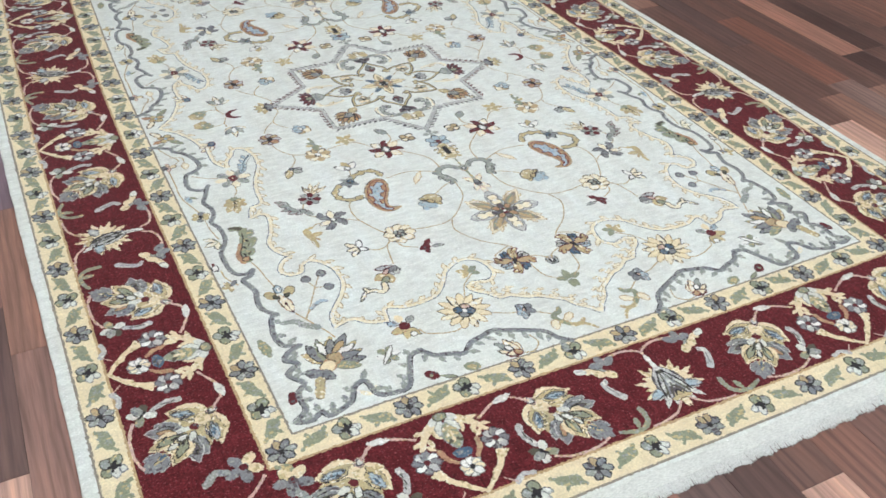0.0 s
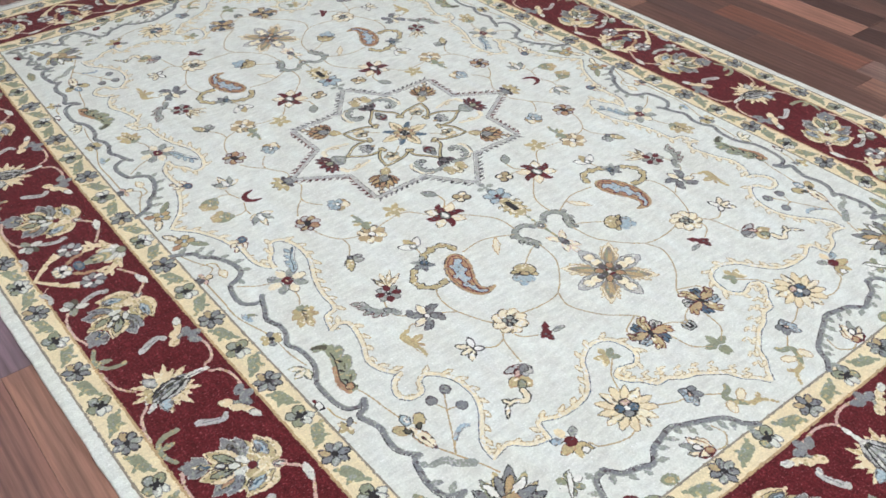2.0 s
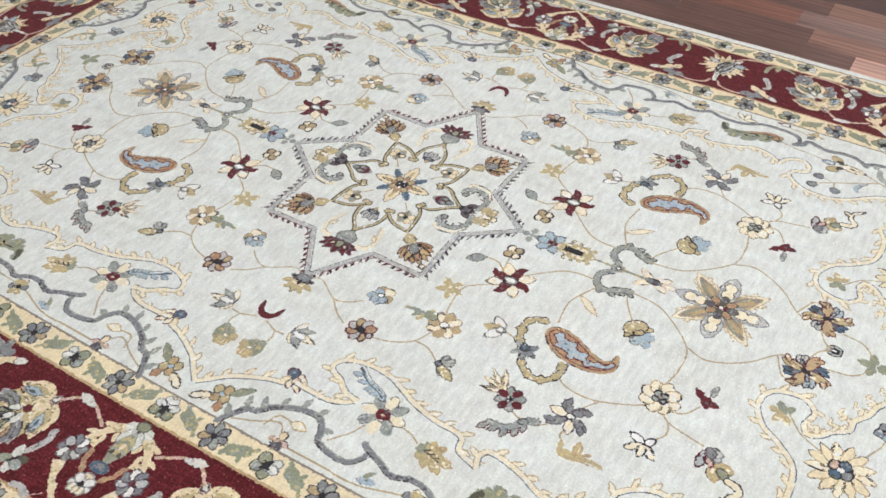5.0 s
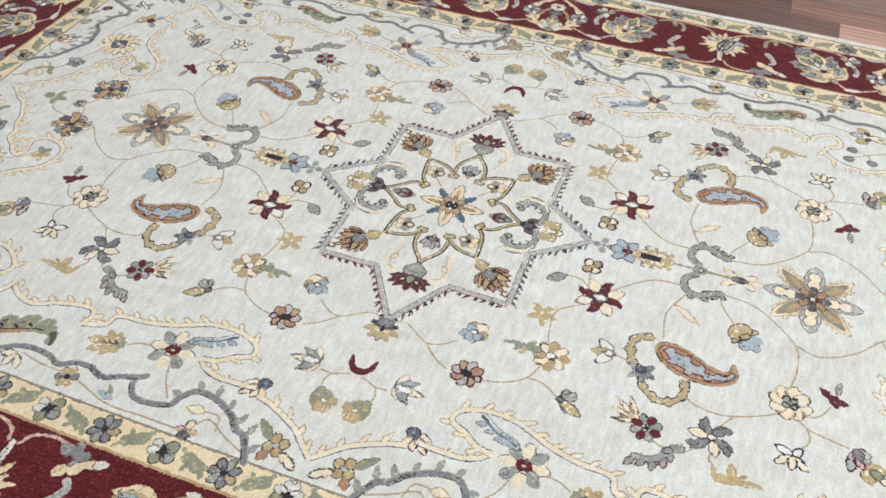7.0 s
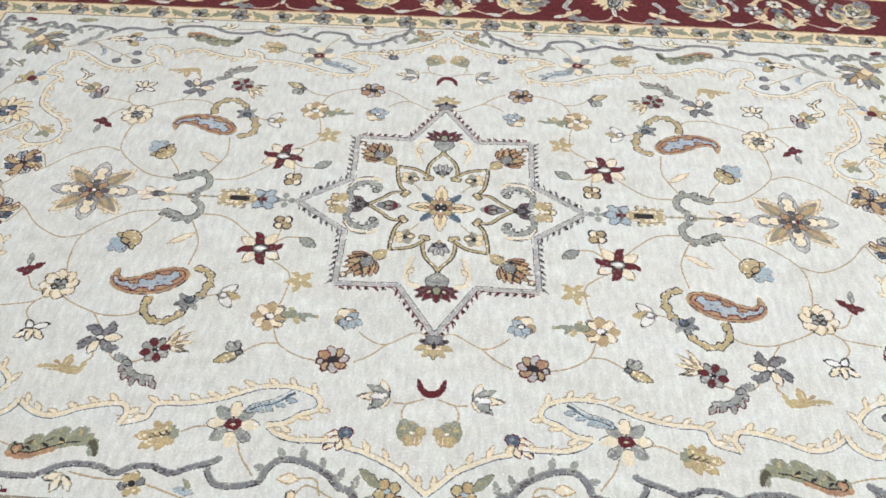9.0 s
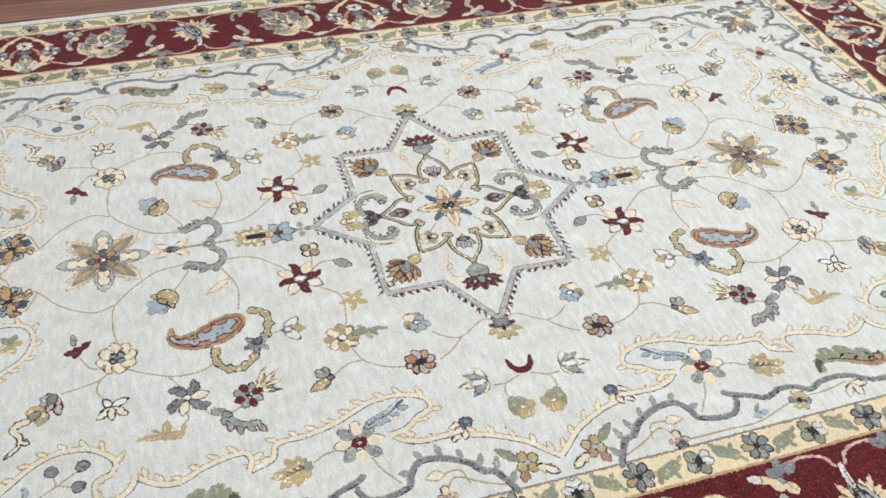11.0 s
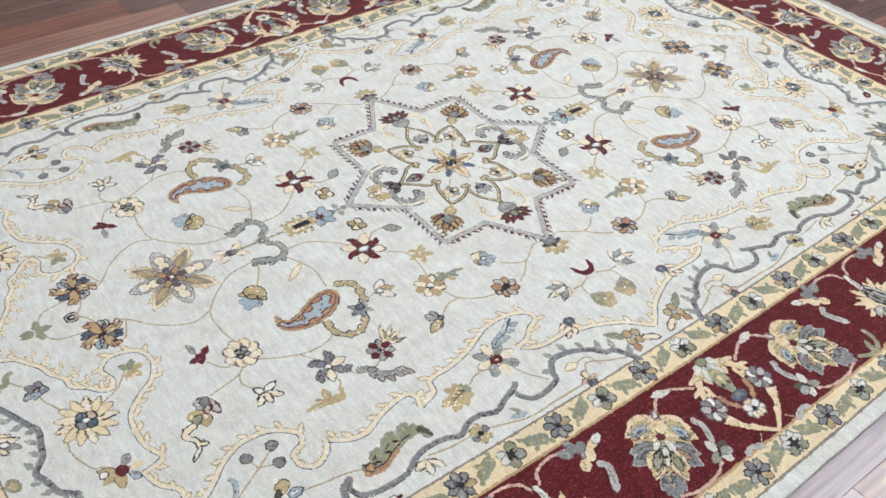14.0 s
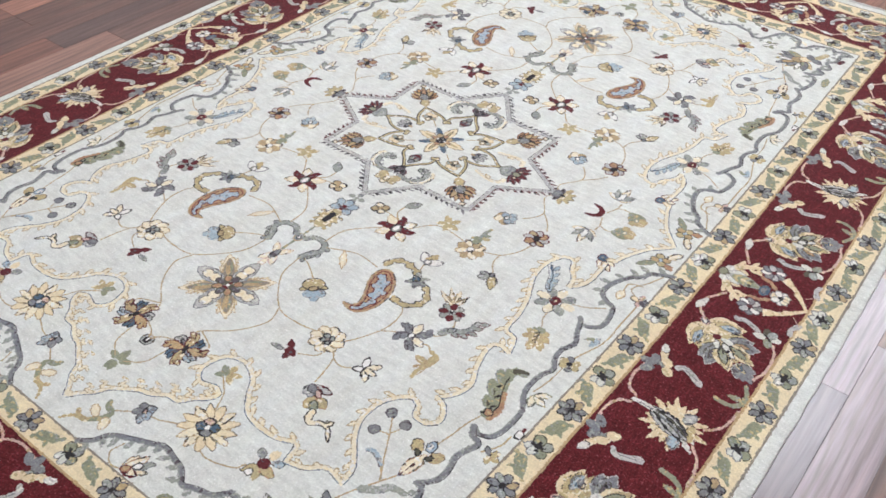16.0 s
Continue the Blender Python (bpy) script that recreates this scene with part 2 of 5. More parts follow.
def local(x, y, r, rot):
    x, y = x + NUDGE[0], y + NUDGE[1]
    sl = window(x, y, r)
    dx, dy = XC[sl[1]][None, :] - x, YC[sl[0]][:, None] - y
    ca, sa = math.cos(rot), math.sin(rot)
    return sl, dx * ca + dy * sa, -dx * sa + dy * ca, ROUGH[sl]


SLIM_A, SLIM_B, SLIM_W = 0.92, 0.86, 0.84    # share of the drawn size that the weaver kept


def oval(x, y, a, b, rot=0.0, c="ochre", edge=""):
    a, b = a * SLIM_A, b * SLIM_B
    for grow, dye in ((G * 1.35, edge), (0, c)):
        if dye:
            sl, u, v, j = local(x, y, max(a, b) + 0.02, rot)
            put(sl, (u / (a + grow)) ** 2 + (v / (b + grow)) ** 2 < 1 + np.clip(j / max(min(a, b), G), -0.6, 0.6), dye)


def leaf(x, y, length, w, rot, c, edge="", fat=0.8):
    """An almond from its base at x, y towards rot."""
    length, w = length * 0.95, w * SLIM_W
    for grow, dye in ((G * 1.35, edge), (0, c)):
        if dye:
            sl, u, v, j = local(x, y, length + 0.02, rot)
            t = np.clip((u + grow) / (length + 2 * grow), 0, 1)
            put(sl, (np.abs(v) < (w + grow) * np.sin(math.pi * t) ** fat + j * 0.8) & (t > 0) & (t < 1), dye)


def band(x, y, a, b, rot, c):
    sl, u, v, j = local(x, y, a + b, rot)
    put(sl, (np.abs(u) < a + j) & (np.abs(v) < b + j), c)




def smooth(pts, step=0.00165):
    """A curve through the points, evenly sampled."""
    p = np.array(pts, float)
    p = np.vstack([2 * p[0] - p[1], p, 2 * p[-1] - p[-2]])
    out = []
    for a, b, c, d in zip(p, p[1:], p[2:], p[3:]):
        n = max(2, int(np.linalg.norm(c - b) / step))
        t = np.linspace(0, 1, n, endpoint=False)[:, None]
        out.append(0.5 * (2 * b + (c - a) * t + (2 * a - 5 * b + 4 * c - d) * t ** 2 + (3 * b - a - 3 * c + d) * t ** 3))
    return np.vstack(out + [p[-2:-1]])


def sides(curve):
    d = np.gradient(curve, axis=0)
    d /= np.linalg.norm(d, axis=1)[:, None] + 1e-12
    return d, np.stack([-d[:, 1], d[:, 0]], 1)


def trace(curve, w0, c, w1=None):
    """Knots within w0 (at the end w1) of a sampled curve."""
    w1 = w0 if w1 is None else w1
    for k, (x, y) in enumerate(curve):
        w = w0 + (w1 - w0) * k / len(curve)
        sl, u, v, j = local(x, y, w + G, 0)
        if u.size and v.size:
            put(sl, u * u + v * v < (w + (JAG[sl] if w < G else j) * 0.6) ** 2, c)


def line(pts, w, c, w1=None):
    trace(smooth(pts), w, c, w1)


def vine(*pts, c="stem"):
    begin("vine", "field")
    line(pts, 0.0021, c)


def barbs(curve, side, gap, length, w, c, lean=0.7, shift=0.0, edge=""):
    d, n = sides(curve)
    every = max(1, int(gap / np.linalg.norm(curve[1] - curve[0])))
    for k in range(every // 2, len(curve), every):
        way = n[k] * side + d[k] * lean
        x, y = curve[k] + n[k] * side * shift
        leaf(x, y, length * rng.uniform(0.8, 1.15), w, math.atan2(way[1], way[0]), c, edge)


def blossom(x, y, r, n, dyes, rot=0.0, core="dark", edge="", heart="", fat=0.33, ground=""):
    r *= 0.90
    if ground:
        oval(x, y, r * 0.7, r * 0.7, 0, ground)
    for k in range(n):
        a = rot + 2 * math.pi * k / n
        oval(x + math.cos(a) * r * 0.6, y + math.sin(a) * r * 0.6, r * 0.42, r * fat, a, dyes[k % len(dyes)], edge)
    oval(x, y, r * 0.27, r * 0.27, 0, core)
    if heart:
        oval(x, y, r * 0.13, r * 0.13, 0, heart)


def scroll(pts, flip=1, edge="stem", shade="teal", tooth=0.030):
    """A cream band with a blue thread on one side and small curled teeth on the other."""
    begin("scroll", "field", "cream scroll with curled teeth and a blue thread")
    curve = smooth(pts)
    d, n = sides(curve)
    barbs(curve, flip, 0.046, tooth * 1.20, 0.0066, "pale", 1.1, 0.001, edge)
    trace(curve - n * flip * 0.0072, 0.55 * G, shade)
    trace(curve + n * flip * 0.0070, 0.52 * G, edge)
    trace(curve, 0.0056, "pale", 0.0050)
    barbs(curve, flip, 0.046, tooth * 0.90, 0.0042, "pale", 1.1, 0.001)
    for q in range(int(rng.integers(5, 30)), len(curve) - 6, 47):
        trace(curve[q:q + 8] - n[q:q + 8] * flip * 0.0072, 0.55 * G, "dark")


def ribbon(pts, flip=1, w=0.0105, gap=0.0):
    begin("ribbon", "field", "slate-grey wavering leaf ribbon")
    w *= 0.64
    curve = smooth(pts)
    d, n = sides(curve)
    if gap:
        barbs(curve, flip, gap, 0.040, 0.010, "ash", 0.5)
    trace(curve - n * flip * (w + 0.2 * G), 0.6 * G, "mauve")
    trace(curve, w, "slate", w * 0.85)
    trace(curve + n * flip * w * 0.8, 0.6 * G, "ash")
    k = rng.integers(0, 40)
    for q in range(k, len(curve) - 4, 61):
        trace(curve[q:q + 14] - n[q:q + 14] * flip * w, 0.6 * G, "dark")


PI = math.pi

# grounds, from the edge inwards
for name, hx, hy, dye in (("selvedge", HALF_X, HALF_Y, "ivory"), ("outer_guard_border", 2.092, 1.393, "taupe"), ("outer_guard_border", 2.085, 1.386, "cream"),
                          ("outer_guard_border", 1.996, 1.309, "gold"), ("main_border", 1.989, 1.302, "wine"), ("inner_guard_border", 1.714, 1.028, "gold"),
                          ("inner_guard_border", 1.707, 1.021, "cream"), ("inner_guard_border", 1.631, 0.946, "taupe"), ("field", 1.6245, 0.940, "ivory")):
    if not PIECES or PIECES[-1][0] != name:
        begin(name, "")
    ragged = 0.0 if name == "selvedge" else 0.6
    put((slice(0, NY), slice(0, NX)), (YC[:, None] < hy + ragged * ROUGH) & (XC[None, :] < hx + ragged * ROUGH), dye)
GROUNDS = len(PIECES)


# guard borders: two kinds of rosette and a leaf between them
def guard_rosette(x, y, dark, band_name):
    begin("rosette", band_name)
    turn = 0.5 * math.sin(37.0 * x + 23.0 * y)
    if dark:
        for a, dye in ((0.9, "sage"), (2.3, "ash"), (3.6, "sage"), (-0.9, "chalk"), (-0.1, "chalk")):
            oval(x + math.cos(a + turn) * 0.019, y + math.sin(a + turn) * 0.019, 0.017, 0.016 if dye != "chalk" else 0.011, a + turn, dye, "slate" if dye == "chalk" else "moss")
        for a in (0.3, 1.7):
            band(x, y, 0.017, 0.0042, a + turn, "dark")
        oval(x, y, 0.011, 0.010, 0, "dark")
    else:
        oval(x, y, 0.030, 0.030, 0, "mauve")
        for k in range(7):
            a = turn + k * 2 * PI / 7
            oval(x + math.cos(a) * 0.022, y + math.sin(a) * 0.022, 0.0150, 0.0105, a, ("slate", "ash", "slate", "tan")[k % 4], "mauve" if k % 2 else "dark")
        oval(x, y, 0.008, 0.008, 0, "dark")


def guard_leaf(x, y, rot, flip, band_name):
    begin("leaf", band_name)
    ca, sa = math.cos(rot), math.sin(rot)

    def at(u, v):
        return x + u * ca - v * flip * sa, y + u * sa + v * flip * ca
    line([at(-0.034, 0.026), at(-0.02, 0.010), at(0.012, 0.000), at(0.036, -0.020)], 0.006, "sage", 0.005)
    line([at(-0.018, 0.008), at(0.016, -0.004)], 0.0165, "sage", 0.014)
    bx, by = at(0.004, 0.008)
    leaf(bx, by, 0.026, 0.007, rot + flip * 1.0, "sage")


def guard(start, pitch, count, fixed, along_x, band_name, even_dark):
    for k in range(count):
        s = start + k * pitch
        flip = 1 if k % 2 else -1
        if along_x:
            guard_rosette(s, fixed, (k % 2 == 0) == even_dark, band_name)
            if s + pitch / 2 < 2.03:
                guard_leaf(s + pitch / 2, fixed, 0.0 if k % 2 else 0.15, flip, band_name)
        else:
            guard_rosette(fixed, s, (k % 2 == 0) == even_dark, band_name)
            guard_leaf(fixed, s + pitch / 2, PI / 2, flip, band_name)


guard(0.0, 0.1516, 12, 0.9825, True, "inner_guard_border", True)
guard(0.0, 0.1637, 6, 1.668, False, "inner_guard_border", False)
for k in range(14):          # the weaver let this stripe spread towards the corners
    s, s2 = k * (0.138 + 0.0016 * k), (k + 0.5) * (0.1388 + 0.0016 * k)
    guard_rosette(min(s, 2.040), 1.347, k % 2 == 0, "outer_guard_border")
    if s2 < 1.99:
        guard_leaf(s2, 1.347, 0.1, 1 if k % 2 else -1, "outer_guard_border")
guard(0.0, 0.1676, 8, 2.040, False, "outer_guard_border", False)


ON_WINE = {"cream": "buff", "white": "chalk"}      # the border yarns are a little darker


# main border: motifs in a frame of s along the border and d from its inner edge outwards
class Run:
    def __init__(self, along_x, at, flip):
        self.along_x, self.s0, self.flip = along_x, at, flip

    def __call__(self, s, d):
        s = self.s0 + self.flip * s
        return (s, 1.03 + d) if self.along_x else (1.716 + d, s)

    def turn(self, a):
        p, q = self(0, 0), self(math.cos(a), math.sin(a))
        return math.atan2(q[1] - p[1], q[0] - p[0])

    def leaf(self, s, d, length, w, a, c, edge="", fat=0.8):
        leaf(*self(s, d), length, w, self.turn(a), ON_WINE.get(c, c), edge, fat)

    def oval(self, s, d, a, b, rot, c, edge=""):
        oval(*self(s, d), a, b, self.turn(rot), ON_WINE.get(c, c), edge)

    def line(self, pts, w, c, w1=None):
        line([self(*p) for p in pts], w, ON_WINE.get(c, c), w1)


MB = "main_border"


def border_palmette(run):
    """A spreading palmette on a slanting axis; its ringed stem looks to the inner side."""
    begin("palmette", MB)
    a = 0.976
    ca, sa = math.cos(a), math.sin(a)

    def at(u, v):
        return 0.229 + u * ca - v * sa, 0.061 + u * sa + v * ca

    def frond(u, v, length, w, turn, c, edge="", fat=0.9):
        run.leaf(*at(u, v), length, w, a + turn, c, edge, fat)
    for turn, length, w in ((0.62, 0.052, 0.015), (-0.62, 0.052, 0.015), (0.30, 0.062, 0.014), (-0.30, 0.062, 0.014), (0.0, 0.072, 0.019)):
        frond(0.168, 0, length, w, turn, "slate", "mist" if abs(turn) > 0.5 else "", 0.8)
    run.oval(*at(0.110, 0), 0.056, 0.050, a, "ochre")
    run.oval(*at(0.072, 0), 0.040, 0.050, a, "ochre")
    for sgn in (-1, 1):
        frond(0.050, 0, 0.092, 0.026, sgn * 1.02, "ochre", "", 0.7)
        for turn, length in ((1.30, 0.082), (0.95, 0.096)):
            frond(0.092, sgn * 0.010, length, 0.023, sgn * turn, "slate", "mist", 0.85)
        frond(0.104, sgn * 0.024, 0.050, 0.010, sgn * 1.02, "rust" if sgn > 0 else "mauve", "moss", 0.8)
        for turn, length in ((1.15, 0.090), (0.93, 0.118), (0.72, 0.100)):
            frond(0.006, sgn * 0.004, length, 0.024, sgn * turn, "cream", "", 0.95)
        for turn, length in ((1.00, 0.094), (0.86, 0.100)):
            frond(0.014, sgn * 0.006, length, 0.019, sgn * turn, "ochre", "", 0.9)
        frond(0.034, sgn * 0.030, 0.058, 0.0115, sgn * 0.92, "sky", "slate", 0.8)
        frond(0.044, sgn * 0.040, 0.030, 0.0045, sgn * 0.92, "teal")
        for turn, length in ((0.62, 0.078), (0.36, 0.100)):
            frond(0.096, sgn * 0.006, length, 0.024, sgn * turn, "cream", "", 0.9)
        frond(0.104, sgn * 0.010, 0.084, 0.017, sgn * 0.40, "ochre")
        frond(0.108, sgn * 0.014, 0.058, 0.0115, sgn * 0.34, "sage", "dark", 0.8)
    frond(0.150, 0, 0.060, 0.009, 0, "ochre", "")
    frond(0.160, 0, 0.036, 0.006, 0, "teal", "")
    for sgn in (-1, 1):
        run.oval(*at(0.090, sgn * 0.016), 0.019, 0.012, a + sgn * 0.5, "white")
        run.line([at(0.108, sgn * 0.010), at(0.126, sgn * 0.018)], 0.8 * G, "dark")
    run.oval(*at(0.108, 0), 0.015, 0.010, a, "white", "moss")
    run.oval(*at(0.138, 0), 0.014, 0.007, a, "white", "dark")
    frond(0.0, 0, 0.066, 0.026, 0, "cream", "", 0.7)
    run.oval(*at(0.066, 0), 0.011, 0.015, a, "claret")
    run.oval(*at(0.004, 0), 0.017, 0.014, a, "rose")
    run.oval(*at(0.004, 0), 0.011, 0.008, a, "white", "mauve")


def border_burst(run):
    """A burst of cream points round a striped lens, on a forked stem."""
    begin("palmette", MB)
    for k in range(19):
        a = PI / 2 + (k - 9) * 0.325
        reach = 0.092 if k % 2 else 0.074
        run.leaf(0.004 + math.cos(a) * 0.016, 0.164 + math.sin(a) * 0.014, reach - 0.012, 0.0112, a, "white" if 5 < k < 9 else "cream", "", 0.9)
    run.oval(0.004, 0.164, 0.048, 0.042, 0.9, "cream")
    run.leaf(0.030, 0.176, 0.052, 0.015, 0.35, "sky", "slate", 0.7)
    run.leaf(-0.018, 0.178, 0.044, 0.014, 2.7, "mist", "slate", 0.7)
    run.oval(0.006, 0.208, 0.030, 0.014, 0.2, "ochre")
    run.leaf(-0.006, 0.092, 0.128, 0.030, 1.28, "mist", "mauve", 0.7)
    for sh in (-0.021, -0.007, 0.008, 0.022):
        run.line([(-0.002 + sh * 0.25, 0.106), (0.006 + sh * 1.05, 0.156), (0.026 + sh * 0.7, 0.205)], 0.9 * G, "dark" if abs(sh) > 0.01 else "moss")
    run.line([(0.004, 0.128), (0.012, 0.165), (0.024, 0.195)], 1.2 * G, "slate")
    run.line([(0.0, 0.050), (-0.002, 0.075), (-0.002, 0.100)], 0.0065, "white", 0.009)
    run.line([(-0.001, 0.070), (-0.002, 0.098)], 0.7 * G, "slate")


def border_shrub(run):
    """A small branching shrub across the border, the same on both sides of its axis."""
    begin("branch", MB)
    for sgn in (-1, 1):
        run.line([(0, 0.270), (sgn * 0.034, 0.242), (sgn * 0.066, 0.208), (sgn * 0.084, 0.166)], 0.0055, "cream", 0.0095)
        run.leaf(sgn * 0.058, 0.216, 0.034, 0.0085, PI / 2 + sgn * 0.95, "cream", "", 0.8)
        run.leaf(sgn * 0.064, 0.204, 0.038, 0.0080, PI / 2 - sgn * 2.1, "cream", "", 0.8)
        run.leaf(sgn * 0.076, 0.186, 0.030, 0.0080, PI / 2 - sgn * 1.8, "cream", "", 0.8)
        run.leaf(sgn * 0.038, 0.238, 0.034, 0.0075, PI / 2 - sgn * 2.3, "cream", "", 0.8)
        run.line([(sgn * 0.024, 0.034), (sgn * 0.056, 0.054), (sgn * 0.086, 0.100)], 0.0145, "cream", 0.0065)
        for s_at, d_at, turn in ((0.040, 0.052, 0.35), (0.060, 0.070, 0.15), (0.076, 0.088, 0.75)):
            run.leaf(sgn * s_at, d_at, 0.036, 0.0085, PI / 2 + sgn * turn, "cream", "", 0.8)
        run.leaf(sgn * 0.052, 0.046, 0.036, 0.0085, PI / 2 - sgn * 1.5, "cream", "", 0.8)
        run.leaf(sgn * 0.074, 0.074, 0.034, 0.0080, PI / 2 - sgn * 1.2, "cream", "", 0.8)
        run.line([(sgn * 0.050, 0.120), (sgn * 0.044, 0.145), (sgn * 0.028, 0.166)], 0.0075, "rust", 0.0060)
        x, y = run(sgn * 0.091, 0.136)
        blossom(x, y, 0.038, 8, ("slate", "white", "slate", "mist"), 0.3, "claret", "mauve", fat=0.34)
        run.line([(sgn * 0.074, 0.277), (sgn * 0.096, 0.264), (sgn * 0.122, 0.269)], 0.0085, "mist", 0.0065)
        run.line([(sgn * 0.050, 0.252), (sgn * 0.074, 0.277)], 0.7 * G, "rose")
    for sgn in (-1, 1):
        run.oval(sgn * 0.022, 0.026, 0.020, 0.014, sgn * 0.5, "white")
        run.leaf(sgn * 0.006, 0.030, 0.050, 0.013, PI / 2 - sgn * 0.45, "white", "ash", 0.8)
    run.oval(0, 0.016, 0.017, 0.014, 0, "sage", "moss")
    run.leaf(0, 0.040, 0.092, 0.024, PI / 2, "sage", "ash", 0.7)
    for q in (0.060, 0.080, 0.100):
        for sgn in (-1, 1):
            run.leaf(0, q - 0.008, 0.026, 0.006, PI / 2 - sgn * 0.9, "ochre" if q < 0.09 else "moss", "", 0.7)
    run.leaf(0, 0.060, 0.050, 0.006, PI / 2, "cream")
    run.oval(0, 0.143, 0.027, 0.018, 0, "teal")
    run.oval(0.006, 0.140, 0.010, 0.007, 0.4, "slate")
    x, y = run(0, 0.192)
    blossom(x, y, 0.032, 8, ("white", "pale", "cream", "white"), 0.2, "dark", "ash", fat=0.36)


def border_sprig(run, whole=True):
    """From the shrub outwards: stem, bud and bar-shaped flower, then the flower and leaf beside the burst."""
    begin("stem", MB)
    run.line([(0.086, 0.060), (0.125, 0.038), (0.152, 0.026), (0.190, 0.030), (0.212, 0.048), (0.226, 0.060)], 0.0038, "rose")
    run.leaf(0.140, 0.032, 0.062, 0.0130, -0.20, "white", "", 0.7)
    begin("stem", MB)
    run.line([(0.194, 0.249), (0.235, 0.266), (0.300, 0.268), (0.345, 0.255)], 0.0038, "rose")
    begin("flower", MB)
    run.line([(0.160, 0.128), (0.154, 0.155), (0.168, 0.195)], 0.0090, "mist", 0.0075)
    run.line([(0.160, 0.140), (0.163, 0.185)], 0.5 * G, "ash")
    for a, dye in ((1.9, "white"), (5.0, "white"), (0.4, "sage"), (3.5, "moss"), (2.7, "ash")):
        run.oval(0.176 + math.cos(a) * 0.020, 0.224 + math.sin(a) * 0.020, 0.019, 0.014, a, dye)
    run.line([(0.168, 0.214), (0.184, 0.234)], 1.1 * G, "dark")
    if not whole:
        return
    begin("stem", MB)
    run.line([(0.604, 0.048), (0.588, 0.022), (0.545, 0.008), (0.488, 0.014)], 0.0038, "rose")
    begin("stem", MB)
    run.line([(0.585, 0.228), (0.552, 0.256), (0.510, 0.267), (0.470, 0.270)], 0.0036, "rose")
    begin("flower", MB)
    run.leaf(0.456, 0.050, 0.070, 0.0125, PI + 0.38, "cream", "", 0.6)
    for a in (0.2, 1.2, 2.2, 5.4):
        run.oval(0.478 + math.cos(a + 3.4) * 0.026, 0.040 + math.sin(a + 3.4) * 0.026, 0.022, 0.015, a + 3.4, "slate" if a < 5 else "ash")
    for s_at, d_at in ((0.476, 0.070), (0.448, 0.056)):
        run.oval(s_at, d_at, 0.020, 0.016, 0.8, "cream")
    run.oval(0.476, 0.044, 0.010, 0.010, 0, "claret")
    run.oval(0.404, 0.030, 0.019, 0.012, 0.4, "white")
    begin("leaf", MB)
    run.line([(0.446, 0.086), (0.434, 0.100), (0.444, 0.128), (0.458, 0.152)], 0.0075, "mist", 0.0110)
    run.line([(0.438, 0.105), (0.452, 0.145)], 0.7 * G, "slate")
    begin("leaf", MB)
    run.line([(0.380, 0.252), (0.420, 0.266), (0.456, 0.258), (0.470, 0.232), (0.470, 0.206)], 0.0060, "sage", 0.0075)
    run.leaf(0.432, 0.262, 0.040, 0.0105, -1.35, "sage", "", 0.7)


for along, shrubs, turns in ((True, (0.0, 1.235), 0.617), (False, (0.600,), 0.0)):
    for s in shrubs:
        border_shrub(Run(along, s, 1))
        for flip in (-1, 1):
            if s == 0.0 and flip < 0:
                continue
            border_palmette(Run(along, s, flip))
            border_sprig(Run(along, s, flip), flip * (1 if s == 0.0 else -1) > 0)
    border_burst(Run(along, turns, 1))
# the corner: two small flowers and their leaves on both sides of the diagonal
for along, at in ((True, 1.675), (False, 0.985)):
    r = Run(along, at, 1)
    begin("flower", MB)
    for a, dye in ((2.6, "slate"), (1.2, "slate"), (3.9, "cream"), (0.0, "slate"), (5.2, "cream")):
        r.oval(math.cos(a) * 0.026, 0.046 + math.sin(a) * 0.026, 0.024, 0.016, a, dye)
    r.oval(0, 0.046, 0.011, 0.011, 0, "claret")
    r.line([(0.0, 0.085), (-0.01, 0.110), (0.012, 0.135)], 0.009, "ash", 0.011)
begin("stem", MB)
line([(1.72, 1.04), (1.76, 1.08), (1.80, 1.15), (1.86, 1.20)], 0.0038, "rose")
begin("palmette", MB)
r = Run(True, 1.865, 1)
for k in range(13):
    leaf(1.85, 1.175, 0.092, 0.0155, k * 2 * PI / 13, "cream", "", 0.7)
oval(1.85, 1.175, 0.04, 0.028, 0.8, "slate", "moss")

# ---- field: medallion ----
begin("star_medallion", "field", "slate-blue eight-pointed star with hooked wine edge")
STAR = [(0.408, 0.0), (0.262, 0.112), (0.267, 0.308), (0.102, 0.304), (0.0, 0.467)]
for a, b in zip(STAR, STAR[1:]):
    seg = np.linspace(a, b, 120)
    d, n = sides(seg)
    hem = "claret" if a[1] > 0.2 else "mauve"
    barbs(seg, -1, 0.023, 0.022, 0.0075, "mist", 0.8, 0.002)
    barbs(seg, -1, 0.023, 0.026, 0.0034, hem, 1.1, 0.007)
    barbs(seg[8:], -1, 0.046, 0.017, 0.0030, "dark", 0.3, 0.007)
    trace(seg - n * 0.0078, 0.58 * G, hem)
    trace(seg, 0.0062, "mist")
    trace(seg + n * 0.0078, 0.45 * G, "mauve")
begin("lattice", "field", "olive-gold curling lattice round the centre flower")
